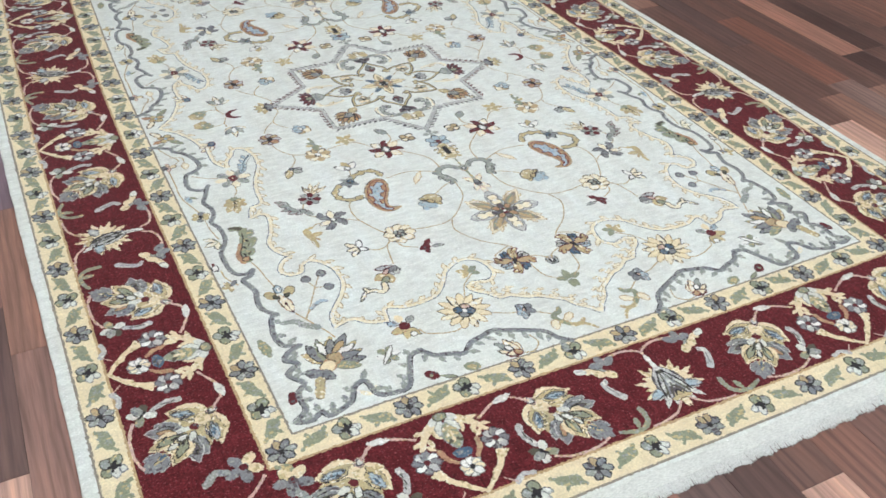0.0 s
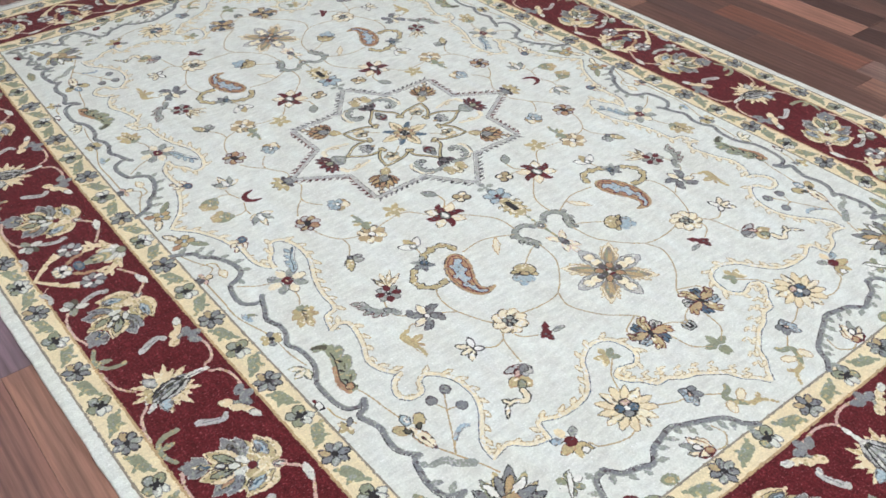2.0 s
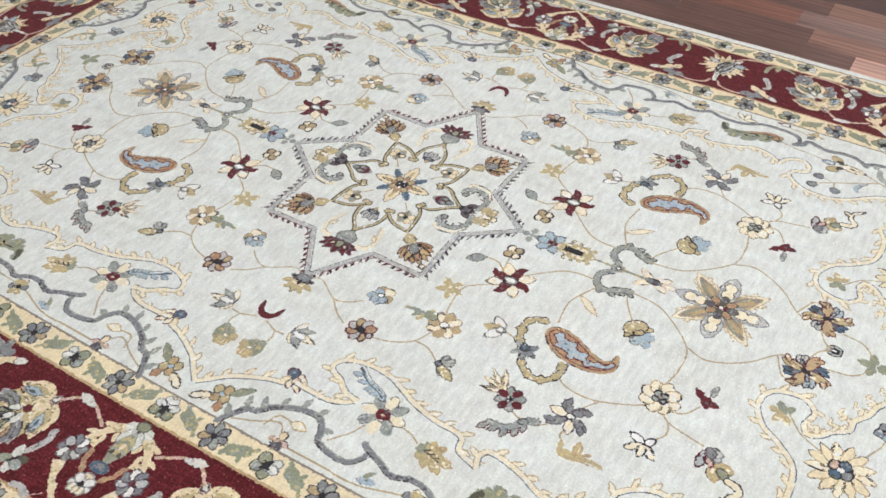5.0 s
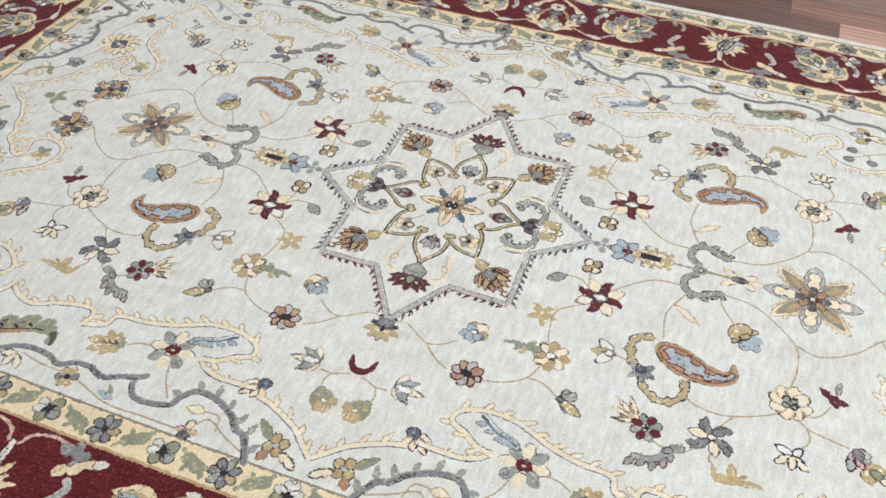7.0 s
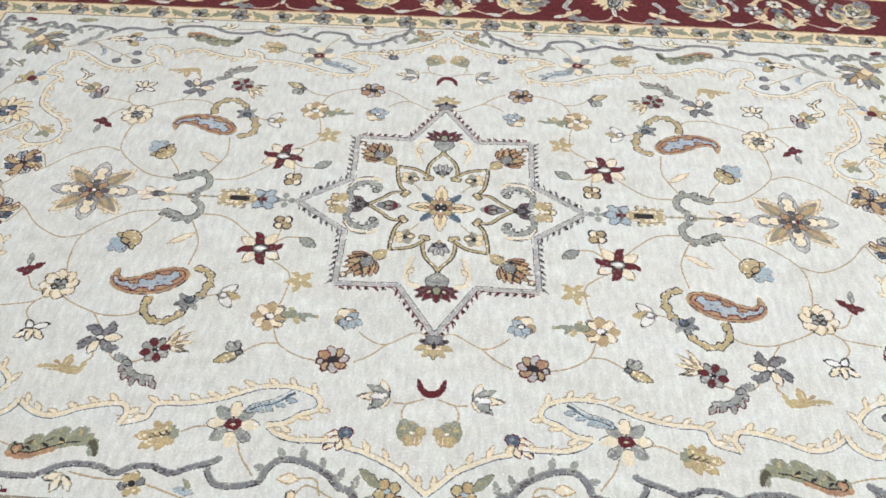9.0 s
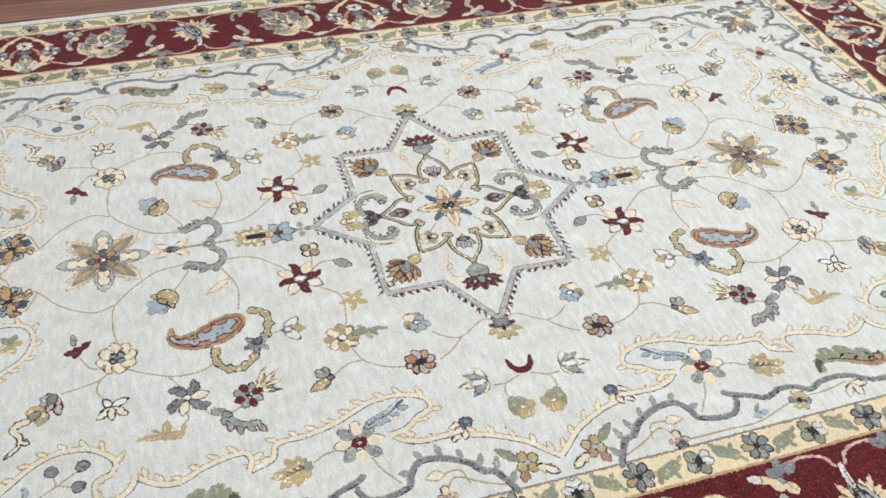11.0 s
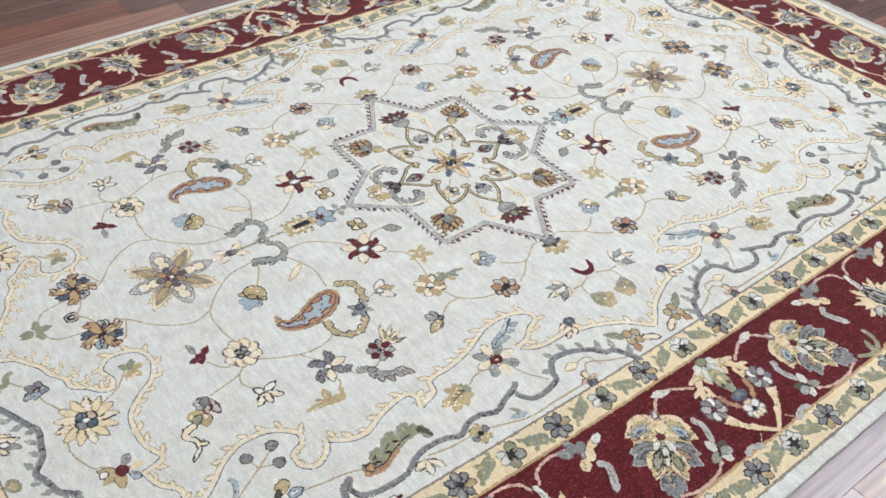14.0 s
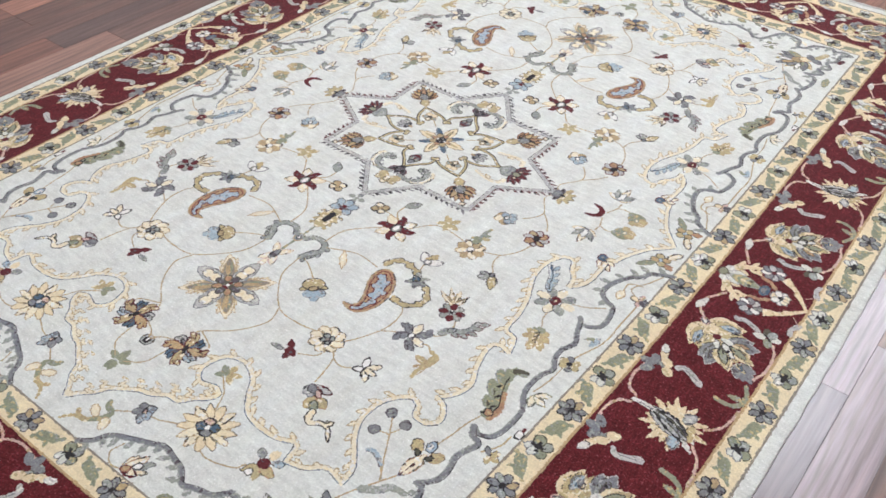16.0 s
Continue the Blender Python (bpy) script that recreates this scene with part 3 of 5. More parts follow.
for pts in ([(0.0, 0.248), (0.014, 0.226), (0.034, 0.200), (0.044, 0.164), (0.040, 0.130)], [(0.040, 0.130), (0.058, 0.150), (0.086, 0.166), (0.134, 0.174)],
            [(0.134, 0.174), (0.130, 0.128), (0.122, 0.090), (0.104, 0.060)], [(0.104, 0.060), (0.142, 0.054), (0.172, 0.026), (0.208, 0.0)]):
    curve = smooth(pts)
    trace(curve, 0.0046, "ochre")
    trace(curve - sides(curve)[1] * 0.0048, 0.50 * G, "moss")
    trace(curve + sides(curve)[1] * 0.0048, 0.85 * G, "dark")
for x, y in ((0.040, 0.124), (0.104, 0.054)):
    way = math.atan2(y, x)
    for sgn in (-1, 1):
        oval(x - sgn * 0.007 * math.sin(way), y + sgn * 0.007 * math.cos(way), 0.009, 0.008, way, "ochre", "dark")
    oval(x, y, 0.006, 0.007, way, "ochre")
begin("flower", "field", "blue and cream eight-petalled centre flower")
for k in range(4):
    a = PI / 4 + k * PI / 2
    leaf(0.020 * math.cos(a), 0.020 * math.sin(a), 0.066, 0.0125, a, "teal", "", 0.4)
for k in range(4):
    leaf(0, 0, 0.100, 0.020, k * PI / 2, "cream", "gold", 0.7)
    leaf(0.02 * math.cos(k * PI / 2), 0.02 * math.sin(k * PI / 2), 0.055, 0.007, k * PI / 2, "ochre", "", 0.7)
for k in range(8):
    a = k * PI / 4
    oval(0.026 * math.cos(a), 0.026 * math.sin(a), 0.016, 0.011, a, "rust" if k % 2 == 0 else "tan", "moss" if k % 2 else "")
oval(0, 0, 0.021, 0.021, 0, "dark")
for k in range(4):
    oval(0.011 * math.cos(k * PI / 2), 0.011 * math.sin(k * PI / 2), 0.0075, 0.0055, k * PI / 2, "white")
begin("bud", "field")
oval(0.0, 0.160, 0.022, 0.021, 0, "mist", "mauve")
for a in (0.5, 1.2, 1.94, 2.64):
    leaf(0.0, 0.160, 0.034, 0.009, a, "mist", "mauve")
oval(0.0, 0.152, 0.012, 0.008, 0, "slate", "dark")
leaf(0.0, 0.128, 0.024, 0.006, PI / 2, "tan")
begin("bud", "field")
leaf(0.116, 0.0, 0.062, 0.022, 0, "ash", "slate", 0.7)
for a in (-0.7, 0.0, 0.7):
    leaf(0.122, 0.0, 0.034, 0.008, a, "claret", "")
leaf(0.158, 0.0, 0.026, 0.010, 0, "slate", "dark")
begin("flower", "field")
blossom(0.096, 0.124, 0.030, 5, ("cream", "ash", "pale", "ash", "cream"), 0.8, "dark", "tan", fat=0.40)
vine((0.060, 0.070), (0.078, 0.092), (0.09, 0.112))
begin("palmette", "field", "rust flame-shaped palmette")
for k in (0, 8, 1, 7, 2, 6, 3, 5, 4):
    a = 0.76 + (k - 4) * 0.26
    leaf(0.176, 0.210, 0.094 - abs(k - 4) * 0.008, 0.0125, a, ("rust", "amber", "rust", "gold")[k % 4], "claret" if k % 3 == 0 else "dark", 0.7)
for k in (1, 3, 5):
    a = 0.76 + (k - 3) * 0.34
    leaf(0.186, 0.220, 0.060, 0.009, a, "rust" if k == 3 else "gold", "dark")
leaf(0.140, 0.180, 0.058, 0.019, 0.76, "ochre", "gold")
oval(0.190, 0.224, 0.023, 0.019, 0.76, "white", "dark")
oval(0.190, 0.224, 0.018, 0.014, 0.76, "slate", "moss")
oval(0.248, 0.277, 0.010, 0.008, 0.76, "pale", "rust")
begin("palmette", "field", "sage and wine palmette at the star's point")
leaf(0.0, 0.252, 0.072, 0.034, PI / 2, "ash", "moss", 0.9)
for a, length in ((0.25, 0.056), (0.62, 0.064), (0.98, 0.058)):
    leaf(0.004, 0.306, length, 0.0105, a, "claret", "mauve", 0.7)
leaf(0.0, 0.298, 0.064, 0.013, PI / 2, "claret", "mauve")
oval(0.0, 0.318, 0.011, 0.016, 0, "sage", "dark")
oval(0.020, 0.322, 0.006, 0.005, 0.5, "rose", "dark")
begin("palmette", "field", "mauve palmette with curled arms")
for a in (0.0, 0.75):
    leaf(0.216, 0.0, 0.050, 0.012, a, "mauve", "claret" if a else "", 0.8)
leaf(0.206, 0.0, 0.046, 0.018, 0, "mauve", "dark", 0.8)
curve = smooth([(0.256, 0.018), (0.264, 0.056), (0.244, 0.086), (0.208, 0.094), (0.180, 0.080), (0.184, 0.060)])
trace(curve + sides(curve)[1] * 0.0085, 0.6 * G, "dark")
trace(curve - sides(curve)[1] * 0.0085, 0.6 * G, "moss")
trace(curve, 0.0085, "ash", 0.0050)
barbs(curve[20:], 1, 0.030, 0.020, 0.005, "slate", 0.4, 0.004)
line([(0.266, 0.076), (0.240, 0.108), (0.204, 0.114), (0.180, 0.104)], 0.0055, "pale")
line([(0.270, 0.080), (0.242, 0.115), (0.204, 0.121), (0.176, 0.110)], 0.5 * G, "gold")
oval(0.190, 0.060, 0.009, 0.008, 0.4, "ash", "dark")
begin("flower", "field", "ochre flower")
for a in (-1.0, 0.0, 1.0, 2.0, -2.0):
    oval(0.290 + math.cos(a) * 0.018, math.sin(a) * 0.026, 0.020, 0.015, a, "ochre", "tan")
oval(0.298, 0.0, 0.016, 0.010, 0, "pale")
begin("leaf", "field")
curve = smooth([(0.052, 0.304), (0.078, 0.294), (0.084, 0.258), (0.070, 0.200)])
trace(curve, 0.008, "pale", 0.004)
trace(curve - sides(curve)[1] * 0.0085, 0.5 * G, "gold")
leaf(0.080, 0.262, 0.030, 0.006, -2.2, "pale", "tan")

# ---- field: along the long axis ----
begin("leaf", "field")
blossom(0.445, 0.0, 0.036, 4, ("ash",), 0.0, "ash", fat=0.36)
begin("flower", "field", "light blue flower with a wine heart")
for a in (0.9, -0.9, 2.2, -2.2, PI):
    oval(0.505 + math.cos(a) * 0.022, math.sin(a) * 0.028, 0.022, 0.014, a, "sky", "slate")
leaf(0.494, 0.0, 0.036, 0.011, 0, "claret")
begin("palmette", "field", "ochre palmette with a dark eye")
leaf(0.528, 0.0, 0.115, 0.034, 0, "ochre", "tan", 0.6)
barbs(np.linspace((0.540, 0.030), (0.625, 0.018), 60), 1, 0.024, 0.022, 0.008, "ochre")
band(0.575, 0.0, 0.026, 0.010, 0, "dark")
begin("vine", "field")
line([(0.640, 0.0), (0.710, 0.0), (0.780, 0.0)], 0.0042, "sage")
oval(0.708, 0.0, 0.020, 0.015, 0, "ash", "tan")
oval(0.708, 0.0, 0.006, 0.005, 0, "white", "dark")
begin("scroll", "field", "grey-green curled scroll")
curve = smooth([(0.704, 0.016), (0.676, 0.046), (0.684, 0.084), (0.716, 0.096), (0.748, 0.078), (0.776, 0.068)])
oval(0.742, 0.086, 0.016, 0.012, 0.5, "ash", "dark")
barbs(curve[50:], 1, 0.026, 0.026, 0.007, "ash", 0.6, 0.002, "dark")
trace(curve - sides(curve)[1] * 0.0095, 0.65 * G, "dark")
trace(curve + sides(curve)[1] * 0.0095, 0.55 * G, "moss")
trace(curve, 0.0080, "ash", 0.0090)
begin("bud", "field")
for a in (0.5, -0.5, 2.5, -2.5):
    leaf(0.810, 0.0, 0.056, 0.011, a, "pale", "rose")
oval(0.812, 0.0, 0.022, 0.010, 0, "slate", "dark")
leaf(0.834, 0.0, 0.060, 0.008, 0, "pale", "rose")
begin("rosette", "field", "large eight-lobed rosette in cream, tan and grey")
for k in range(4):
    b = k * PI / 2 + PI / 4
    cb, sb = math.cos(b), math.sin(b)
    for sgn in (-1, 1):
        leaf(1.0 + 0.050 * cb, 0.050 * sb, 0.074, 0.0085, b + sgn * 0.34, "pale", "tan", 0.7)
        leaf(1.0 + 0.030 * cb, 0.030 * sb, 0.064, 0.0080, b + sgn * 0.46, "pale", "tan", 0.7)
    leaf(1.0 + 0.015 * cb, 0.015 * sb, 0.130, 0.0235, b, "pale", "tan", 0.8)
    leaf(1.0 + 0.012 * cb, 0.012 * sb, 0.112, 0.0190, b, "taupe", "tan", 0.75)
    for sgn in (-1, 1):
        leaf(1.0 + 0.035 * cb, 0.035 * sb, 0.076, 0.0065, b + sgn * 0.14, "sage" if sgn > 0 else "tan", "", 0.8)
    leaf(1.0 + 0.030 * cb, 0.030 * sb, 0.072, 0.0050, b, "gold", "")
for k in range(4):
    a = k * PI / 2
    ca, sa = math.cos(a), math.sin(a)
    for sgn in (-1, 1):
        leaf(1.0 + 0.050 * ca, 0.050 * sa, 0.052, 0.007, a + sgn * 0.40, "mist", "slate", 0.8)
    leaf(1.0 + 0.016 * ca, 0.016 * sa, 0.114, 0.0290, a, "mist", "slate", 0.6)
    for q, z in ((0.054, 0.0185), (0.084, 0.0180)):
        oval(1.0 + q * ca, q * sa, z, z * 0.98, a, "pale", "mauve")
    for q, z in ((0.054, 0.0165), (0.084, 0.0160)):
        oval(1.0 + q * ca, q * sa, z, z * 0.90, a, "pale")
    leaf(1.0 + 0.092 * ca, 0.092 * sa, 0.022, 0.0070, a, "mist", "")
for k in range(8):
    a = k * PI / 4
    oval(1.0 + 0.030 * math.cos(a), 0.030 * math.sin(a), 0.015, 0.010, a, "rust" if k % 2 else "mauve", "moss")
blossom(1.0, 0.0, 0.021, 4, ("claret", "moss"), 0.3, "white", fat=0.45)
begin("flower", "field")
oval(1.292, 0.0, 0.020, 0.020, 0, "ash", "tan")
oval(1.292, 0.0, 0.008, 0.008, 0, "white", "dark")
begin("leaf", "field", "sage star leaf")
for a in (0.2, 1.9, 3.1, -1.9, -0.2):
    leaf(1.392, 0.0, 0.046, 0.014, a, "sage")

# ---- field: vines ----
vine((0.775, 0.068), (0.871, 0.087), (0.971, 0.180), (0.982, 0.267), (0.966, 0.345))
vine((0.971, 0.180), (1.033, 0.197), (1.115, 0.153), (1.176, 0.086), (1.210, 0.082))
vine((0.673, 0.074), (0.595, 0.084), (0.515, 0.152), (0.490, 0.190))
vine((0.691, 0.098), (0.653, 0.186), (0.660, 0.271))
vine((0.773, 0.086), (0.786, 0.116), (0.818, 0.164))
vine((0.451, 0.180), (0.420, 0.150), (0.378, 0.148))
vine((0.436, 0.112), (0.440, 0.140), (0.446, 0.160))
vine((0.443, 0.237), (0.389, 0.285), (0.391, 0.363), (0.402, 0.400))
vine((0.400, 0.465), (0.380, 0.513), (0.330, 0.546), (0.262, 0.562))
vine((0.380, 0.513), (0.420, 0.516), (0.465, 0.545))
vine((0.006, 0.474), (0.047, 0.459), (0.116, 0.499), (0.158, 0.488), (0.186, 0.465))
vine((0.116, 0.499), (0.150, 0.532), (0.190, 0.556))
vine((0.016, 0.651), (0.056, 0.665), (0.085, 0.664))
vine((0.056, 0.665), (0.066, 0.695), (0.050, 0.728))
vine((0.556, 0.369), (0.585, 0.374), (0.612, 0.388))
vine((0.962, 0.400), (0.919, 0.426), (0.839, 0.456), (0.769, 0.451), (0.727, 0.420))
vine((0.985, 0.392), (1.019, 0.426), (1.070, 0.440), (1.110, 0.448))
vine((1.019, 0.426), (1.028, 0.458), (1.012, 0.488))
vine((0.857, 0.454), (0.838, 0.480), (0.828, 0.505))
vine((0.826, 0.560), (0.820, 0.585), (0.838, 0.604))
vine((0.795, 0.555), (0.760, 0.590), (0.715, 0.590), (0.675, 0.570))
vine((0.995, 0.395), (1.040, 0.385), (1.066, 0.345))
vine((1.245, 0.102), (1.240, 0.130), (1.205, 0.150), (1.175, 0.090))
vine((1.290, 0.072), (1.350, 0.060), (1.385, 0.020))
vine((1.245, 0.055), (1.262, 0.020), (1.282, 0.004))
vine((1.240, 0.240), (1.290, 0.300), (1.350, 0.330))
vine((1.440, 0.360), (1.462, 0.420), (1.440, 0.490), (1.415, 0.505))
vine((1.425, 0.310), (1.455, 0.250), (1.462, 0.225))
vine((1.470, 0.190), (1.500, 0.150), (1.520, 0.125))
vine((0.424, 0.786), (0.410, 0.820), (0.377, 0.862))
vine((0.470, 0.752), (0.520, 0.752), (0.555, 0.768))
vine((0.150, 0.925), (0.200, 0.905), (0.255, 0.880), (0.285, 0.915))
vine((0.225, 0.900), (0.240, 0.865), (0.285, 0.866))
vine((0.300, 0.925), (0.400, 0.925), (0.500, 0.925), (0.611, 0.895), (0.705, 0.890), (0.770, 0.880))
vine((0.918, 0.828), (0.970, 0.816), (1.020, 0.810), (1.066, 0.802))
vine((1.200, 0.789), (1.250, 0.766), (1.310, 0.738), (1.345, 0.725), c="gold")
vine((1.245, 0.770), (1.196, 0.741), (1.118, 0.697), (1.074, 0.670))
vine((1.118, 0.697), (1.100, 0.704), (1.082, 0.708))
vine((1.122, 0.700), (1.124, 0.684), (1.130, 0.670))
vine((1.204, 0.738), (1.222, 0.756), (1.240, 0.768))
vine((0.930, 0.918), (0.970, 0.915), (1.015, 0.892))
vine((1.562, 0.240), (1.598, 0.234), (1.622, 0.262), (1.618, 0.288))

# ---- field: flowers between the vines ----
begin("flower", "field", "wine and cream cross-shaped flower", (0.008, -0.010))
for k in range(4):
    a = 0.2 + k * PI / 2
    leaf(0.474 + 0.008 * math.cos(a + PI / 4), 0.206 + 0.008 * math.sin(a + PI / 4), 0.062, 0.017, a + PI / 4, "pale", "gold", 0.7)
for k in range(4):
    a = 0.15 + k * PI / 2
    leaf(0.474, 0.206, 0.064, 0.016, a, "claret", "", 0.55)
    leaf(0.474 + 0.044 * math.cos(a), 0.206 + 0.044 * math.sin(a), 0.024, 0.0075, a + 0.55, "claret", "", 0.7)
oval(0.474, 0.206, 0.021, 0.016, 0, "ash", "dark")
oval(0.474, 0.206, 0.014, 0.009, 0, "white")
begin("leaf", "field")
leaf(0.380, 0.148, 0.058, 0.016, 2.5, "ash", "moss")
begin("flower", "field")
blossom(0.436, 0.092, 0.032, 4, ("pale", "tan"), PI / 4, "gold", "dark", fat=0.46)
begin("leaf", "field")
for a in (0.2, 1.3, 2.6, 3.9, 5.3):
    leaf(0.358, 0.306, 0.044, 0.013, a, "ochre")
begin("flower", "field", "", (0.012, -0.007))
blossom(0.404, 0.437, 0.050, 8, ("tan", "pale"), 0.0, "white", "tan", "", fat=0.32)
oval(0.404, 0.437, 0.012, 0.010, 0, "white", "dark")
begin("leaf", "field")
line([(0.376, 0.420), (0.350, 0.424), (0.322, 0.420), (0.298, 0.424)], 0.0110, "sage", 0.0050)
leaf(0.352, 0.424, 0.034, 0.0100, -1.0, "sage", "", 0.7)
leaf(0.350, 0.424, 0.030, 0.0105, 1.9, "ochre", "", 0.7)
leaf(0.338, 0.422, 0.026, 0.0080, 2.2, "sage", "", 0.7)
begin("flower", "field", "round flower with blue and ochre petals", (0.006, -0.008))
blossom(0.237, 0.560, 0.043, 8, ("mist", "tan", "mist", "rust"), 0.2, "dark", "claret", fat=0.33)
oval(0.237, 0.560, 0.0150, 0.0125, 0.5, "dark")
begin("flower", "field", "blue and ochre flower")
oval(0.212, 0.404, 0.0150, 0.0140, 0.4, "gold", "")
oval(0.231, 0.406, 0.0160, 0.0150, -0.3, "pale", "tan")
oval(0.240, 0.430, 0.0150, 0.0185, 0.3, "tan", "")
for a, length in ((2.75, 0.040), (-2.40, 0.032), (1.40, 0.036), (2.10, 0.034), (0.75, 0.028)):
    leaf(0.218, 0.426, length, 0.0120, a, "sky", "slate", 0.65)
oval(0.216, 0.425, 0.0085, 0.0065, 0, "white", "dark")
begin("bud", "field")
for a in (-1.75, -1.05, 1.35):
    leaf(0.484, 0.545, 0.034, 0.0125, a, "ash", "mauve", 0.7)
oval(0.478, 0.546, 0.019, 0.018, 0, "ash")
leaf(0.470, 0.548, 0.064, 0.0135, 0.48, "ochre", "moss", 0.7)
oval(0.470, 0.547, 0.008, 0.007, 0, "slate", "dark")
begin("flower", "field", "ochre tulip below the star's point")
for a in (0.5, 1.05, 1.57, 2.1, 2.64):
    leaf(0.0, 0.486, 0.058, 0.013, a, "ochre")
for a, length in ((-0.12, 0.040), (PI + 0.12, 0.040), (-0.9, 0.030), (PI + 0.9, 0.030)):
    leaf(0.0, 0.487, length, 0.0125, a, "mauve" if abs(math.cos(a)) > 0.9 else "slate", "", 0.7)
leaf(0.0, 0.462, 0.040, 0.0150, PI / 2, "slate", "", 0.6)
leaf(0.0, 0.482, 0.028, 0.0060, PI / 2, "dark")
begin("crescent", "field", "wine-red crescent")
line([(0.0, 0.637), (0.014, 0.634), (0.026, 0.620), (0.031, 0.600)], 0.0105, "claret", 0.0050)
begin("bud", "field")
for a, length, dye, rim_dye in ((-1.12, 0.046, "pale", "tan"), (1.15, 0.040, "pale", "tan"), (0.10, 0.076, "pale", "tan"), (-0.46, 0.060, "ash", "slate"), (0.72, 0.062, "ash", "slate")):
    leaf(0.099, 0.645, length, 0.0095, a, dye, rim_dye, 0.75)
leaf(0.101, 0.645, 0.042, 0.0105, 0.12, "white", "slate", 0.7)
begin("leaf", "field")
leaf(0.064, 0.708, 0.060, 0.0245, 2.05, "sage", "", 0.45)
leaf(0.060, 0.714, 0.052, 0.0170, 1.55, "sage", "", 0.7)
leaf(0.058, 0.716, 0.044, 0.0120, 2.75, "sage", "ash", 0.7)
for x, y, rot in ((0.021, 0.738, 0.5), (0.028, 0.757, 1.2), (0.047, 0.760, 2.0)):
    oval(x, y, 0.0135, 0.0110, rot, "ochre", "tan")
oval(0.040, 0.741, 0.0070, 0.0050, 0.3, "pale", "sage")
begin("bud", "field", "blue and wine bud")
for a, length in ((0.15, 0.048), (0.72, 0.062), (1.25, 0.046)):
    leaf(0.188, 0.752, length, 0.0125, a, "pale", "claret", 0.75)
oval(0.188, 0.750, 0.017, 0.016, 0.4, "teal", "claret")
oval(0.186, 0.747, 0.006, 0.006, 0, "slate")
begin("bud", "field")
for a, dye in ((PI + 0.75, "white"), (PI - 0.1, "ochre"), (PI - 0.85, "white")):
    leaf(0.554, 0.369, 0.054, 0.0145, a, dye, "slate" if dye == "white" else "tan", 0.65)
oval(0.548, 0.369, 0.010, 0.009, 0, "white", "slate")
begin("bud", "field")
oval(0.860, 0.206, 0.024, 0.032, PI / 4, "sky", "slate")
for x, y in ((0.882, 0.199), (0.880, 0.226), (0.854, 0.230)):
    oval(x, y, 0.016, 0.015, PI / 4, "sky", "")
for a in (-0.28, 1.85):
    leaf(0.838, 0.184, 0.046, 0.0110, a, "ochre", "dark", 0.7)
oval(0.837, 0.183, 0.025, 0.036, PI / 4, "ochre", "dark")
oval(0.851, 0.197, 0.009, 0.014, PI / 4, "tan", "dark")
begin("leaf", "field")
leaf(0.668, 0.150, 0.086, 0.010, 0.62, "pale", "gold")
begin("flower", "field", "cream flower with an olive quatrefoil centre", (0.010, 0.004))
blossom(0.966, 0.362, 0.056, 8, ("pale",), 0.2, "pale", "tan", fat=0.36)
blossom(0.966, 0.362, 0.021, 4, ("ash",), PI / 4, "taupe", "dark", fat=0.45)
begin("bud", "field")
leaf(1.078, 0.304, 0.044, 0.0115, -1.40, "ash", "", 0.7)
oval(1.072, 0.326, 0.014, 0.013, 0.6, "claret")
for a, length in ((-2.35, 0.046), (0.05, 0.042), (0.95, 0.026), (-1.1, 0.022)):
    leaf(1.070, 0.324, length, 0.0120, a, "claret", "", 0.8)
begin("bud", "field")
for a, length in ((-2.75, 0.046), (2.45, 0.050), (0.75, 0.048), (-0.9, 0.030), (1.6, 0.040)):
    leaf(0.996, 0.512, length, 0.0105, a, "white" if a < 0 else "pale", "dark", 0.7)
begin("flower", "field", "slate lily")
for a, length, dye in ((0.42, 0.050, "slate"), (-0.95, 0.042, "slate"), (-2.25, 0.046, "slate"), (2.35, 0.056, "slate"), (-3.05, 0.050, "white"), (1.25, 0.046, "white")):
    x, y = 0.818 + 0.006 * math.cos(a), 0.527 + 0.006 * math.sin(a)
    leaf(x, y, length, 0.0130, a, "pale" if dye == "white" else dye, "mauve", 0.8)
    if dye == "slate":
        leaf(x + 0.6 * length * math.cos(a), y + 0.6 * length * math.sin(a), 0.026, 0.0075, a + 0.8, "slate", "mauve", 0.8)
oval(0.818, 0.527, 0.009, 0.008, 0, "white", "dark")
begin("leaf", "field", "ochre curled leaf")
line([(0.832, 0.606), (0.840, 0.626), (0.868, 0.628), (0.905, 0.618), (0.936, 0.620)], 0.0060, "ochre", 0.0060)
line([(0.850, 0.626), (0.872, 0.624), (0.898, 0.620)], 0.0125, "ochre", 0.0080)
leaf(0.876, 0.624, 0.044, 0.0105, -1.75, "ochre", "tan", 0.8)
leaf(0.884, 0.614, 0.030, 0.0065, -0.6, "tan", "", 0.8)
line([(0.850, 0.634), (0.885, 0.629), (0.920, 0.627)], 0.5 * G, "tan")
begin("leaf", "field", "grey comb-shaped leaf")
comb = smooth([(0.758, 0.580), (0.738, 0.590), (0.722, 0.612), (0.700, 0.630), (0.662, 0.634)])
barbs(comb[10:], -1, 0.024, 0.030, 0.0080, "ash", 0.9, 0.004, "claret")
trace(comb, 0.0110, "mauve", 0.0080)
trace(comb[len(comb) // 2:] + sides(comb)[1][len(comb) // 2:] * 0.0070, 0.55 * G, "dark")
trace(comb, 0.0095, "ash", 0.0060)
leaf(0.742, 0.590, 0.028, 0.0080, 2.7, "ash", "dark")
barbs(comb[10:], -1, 0.024, 0.027, 0.0058, "ash", 0.9, 0.004)
begin("flower", "field", "wine and grey chequered flower with a cream spray")
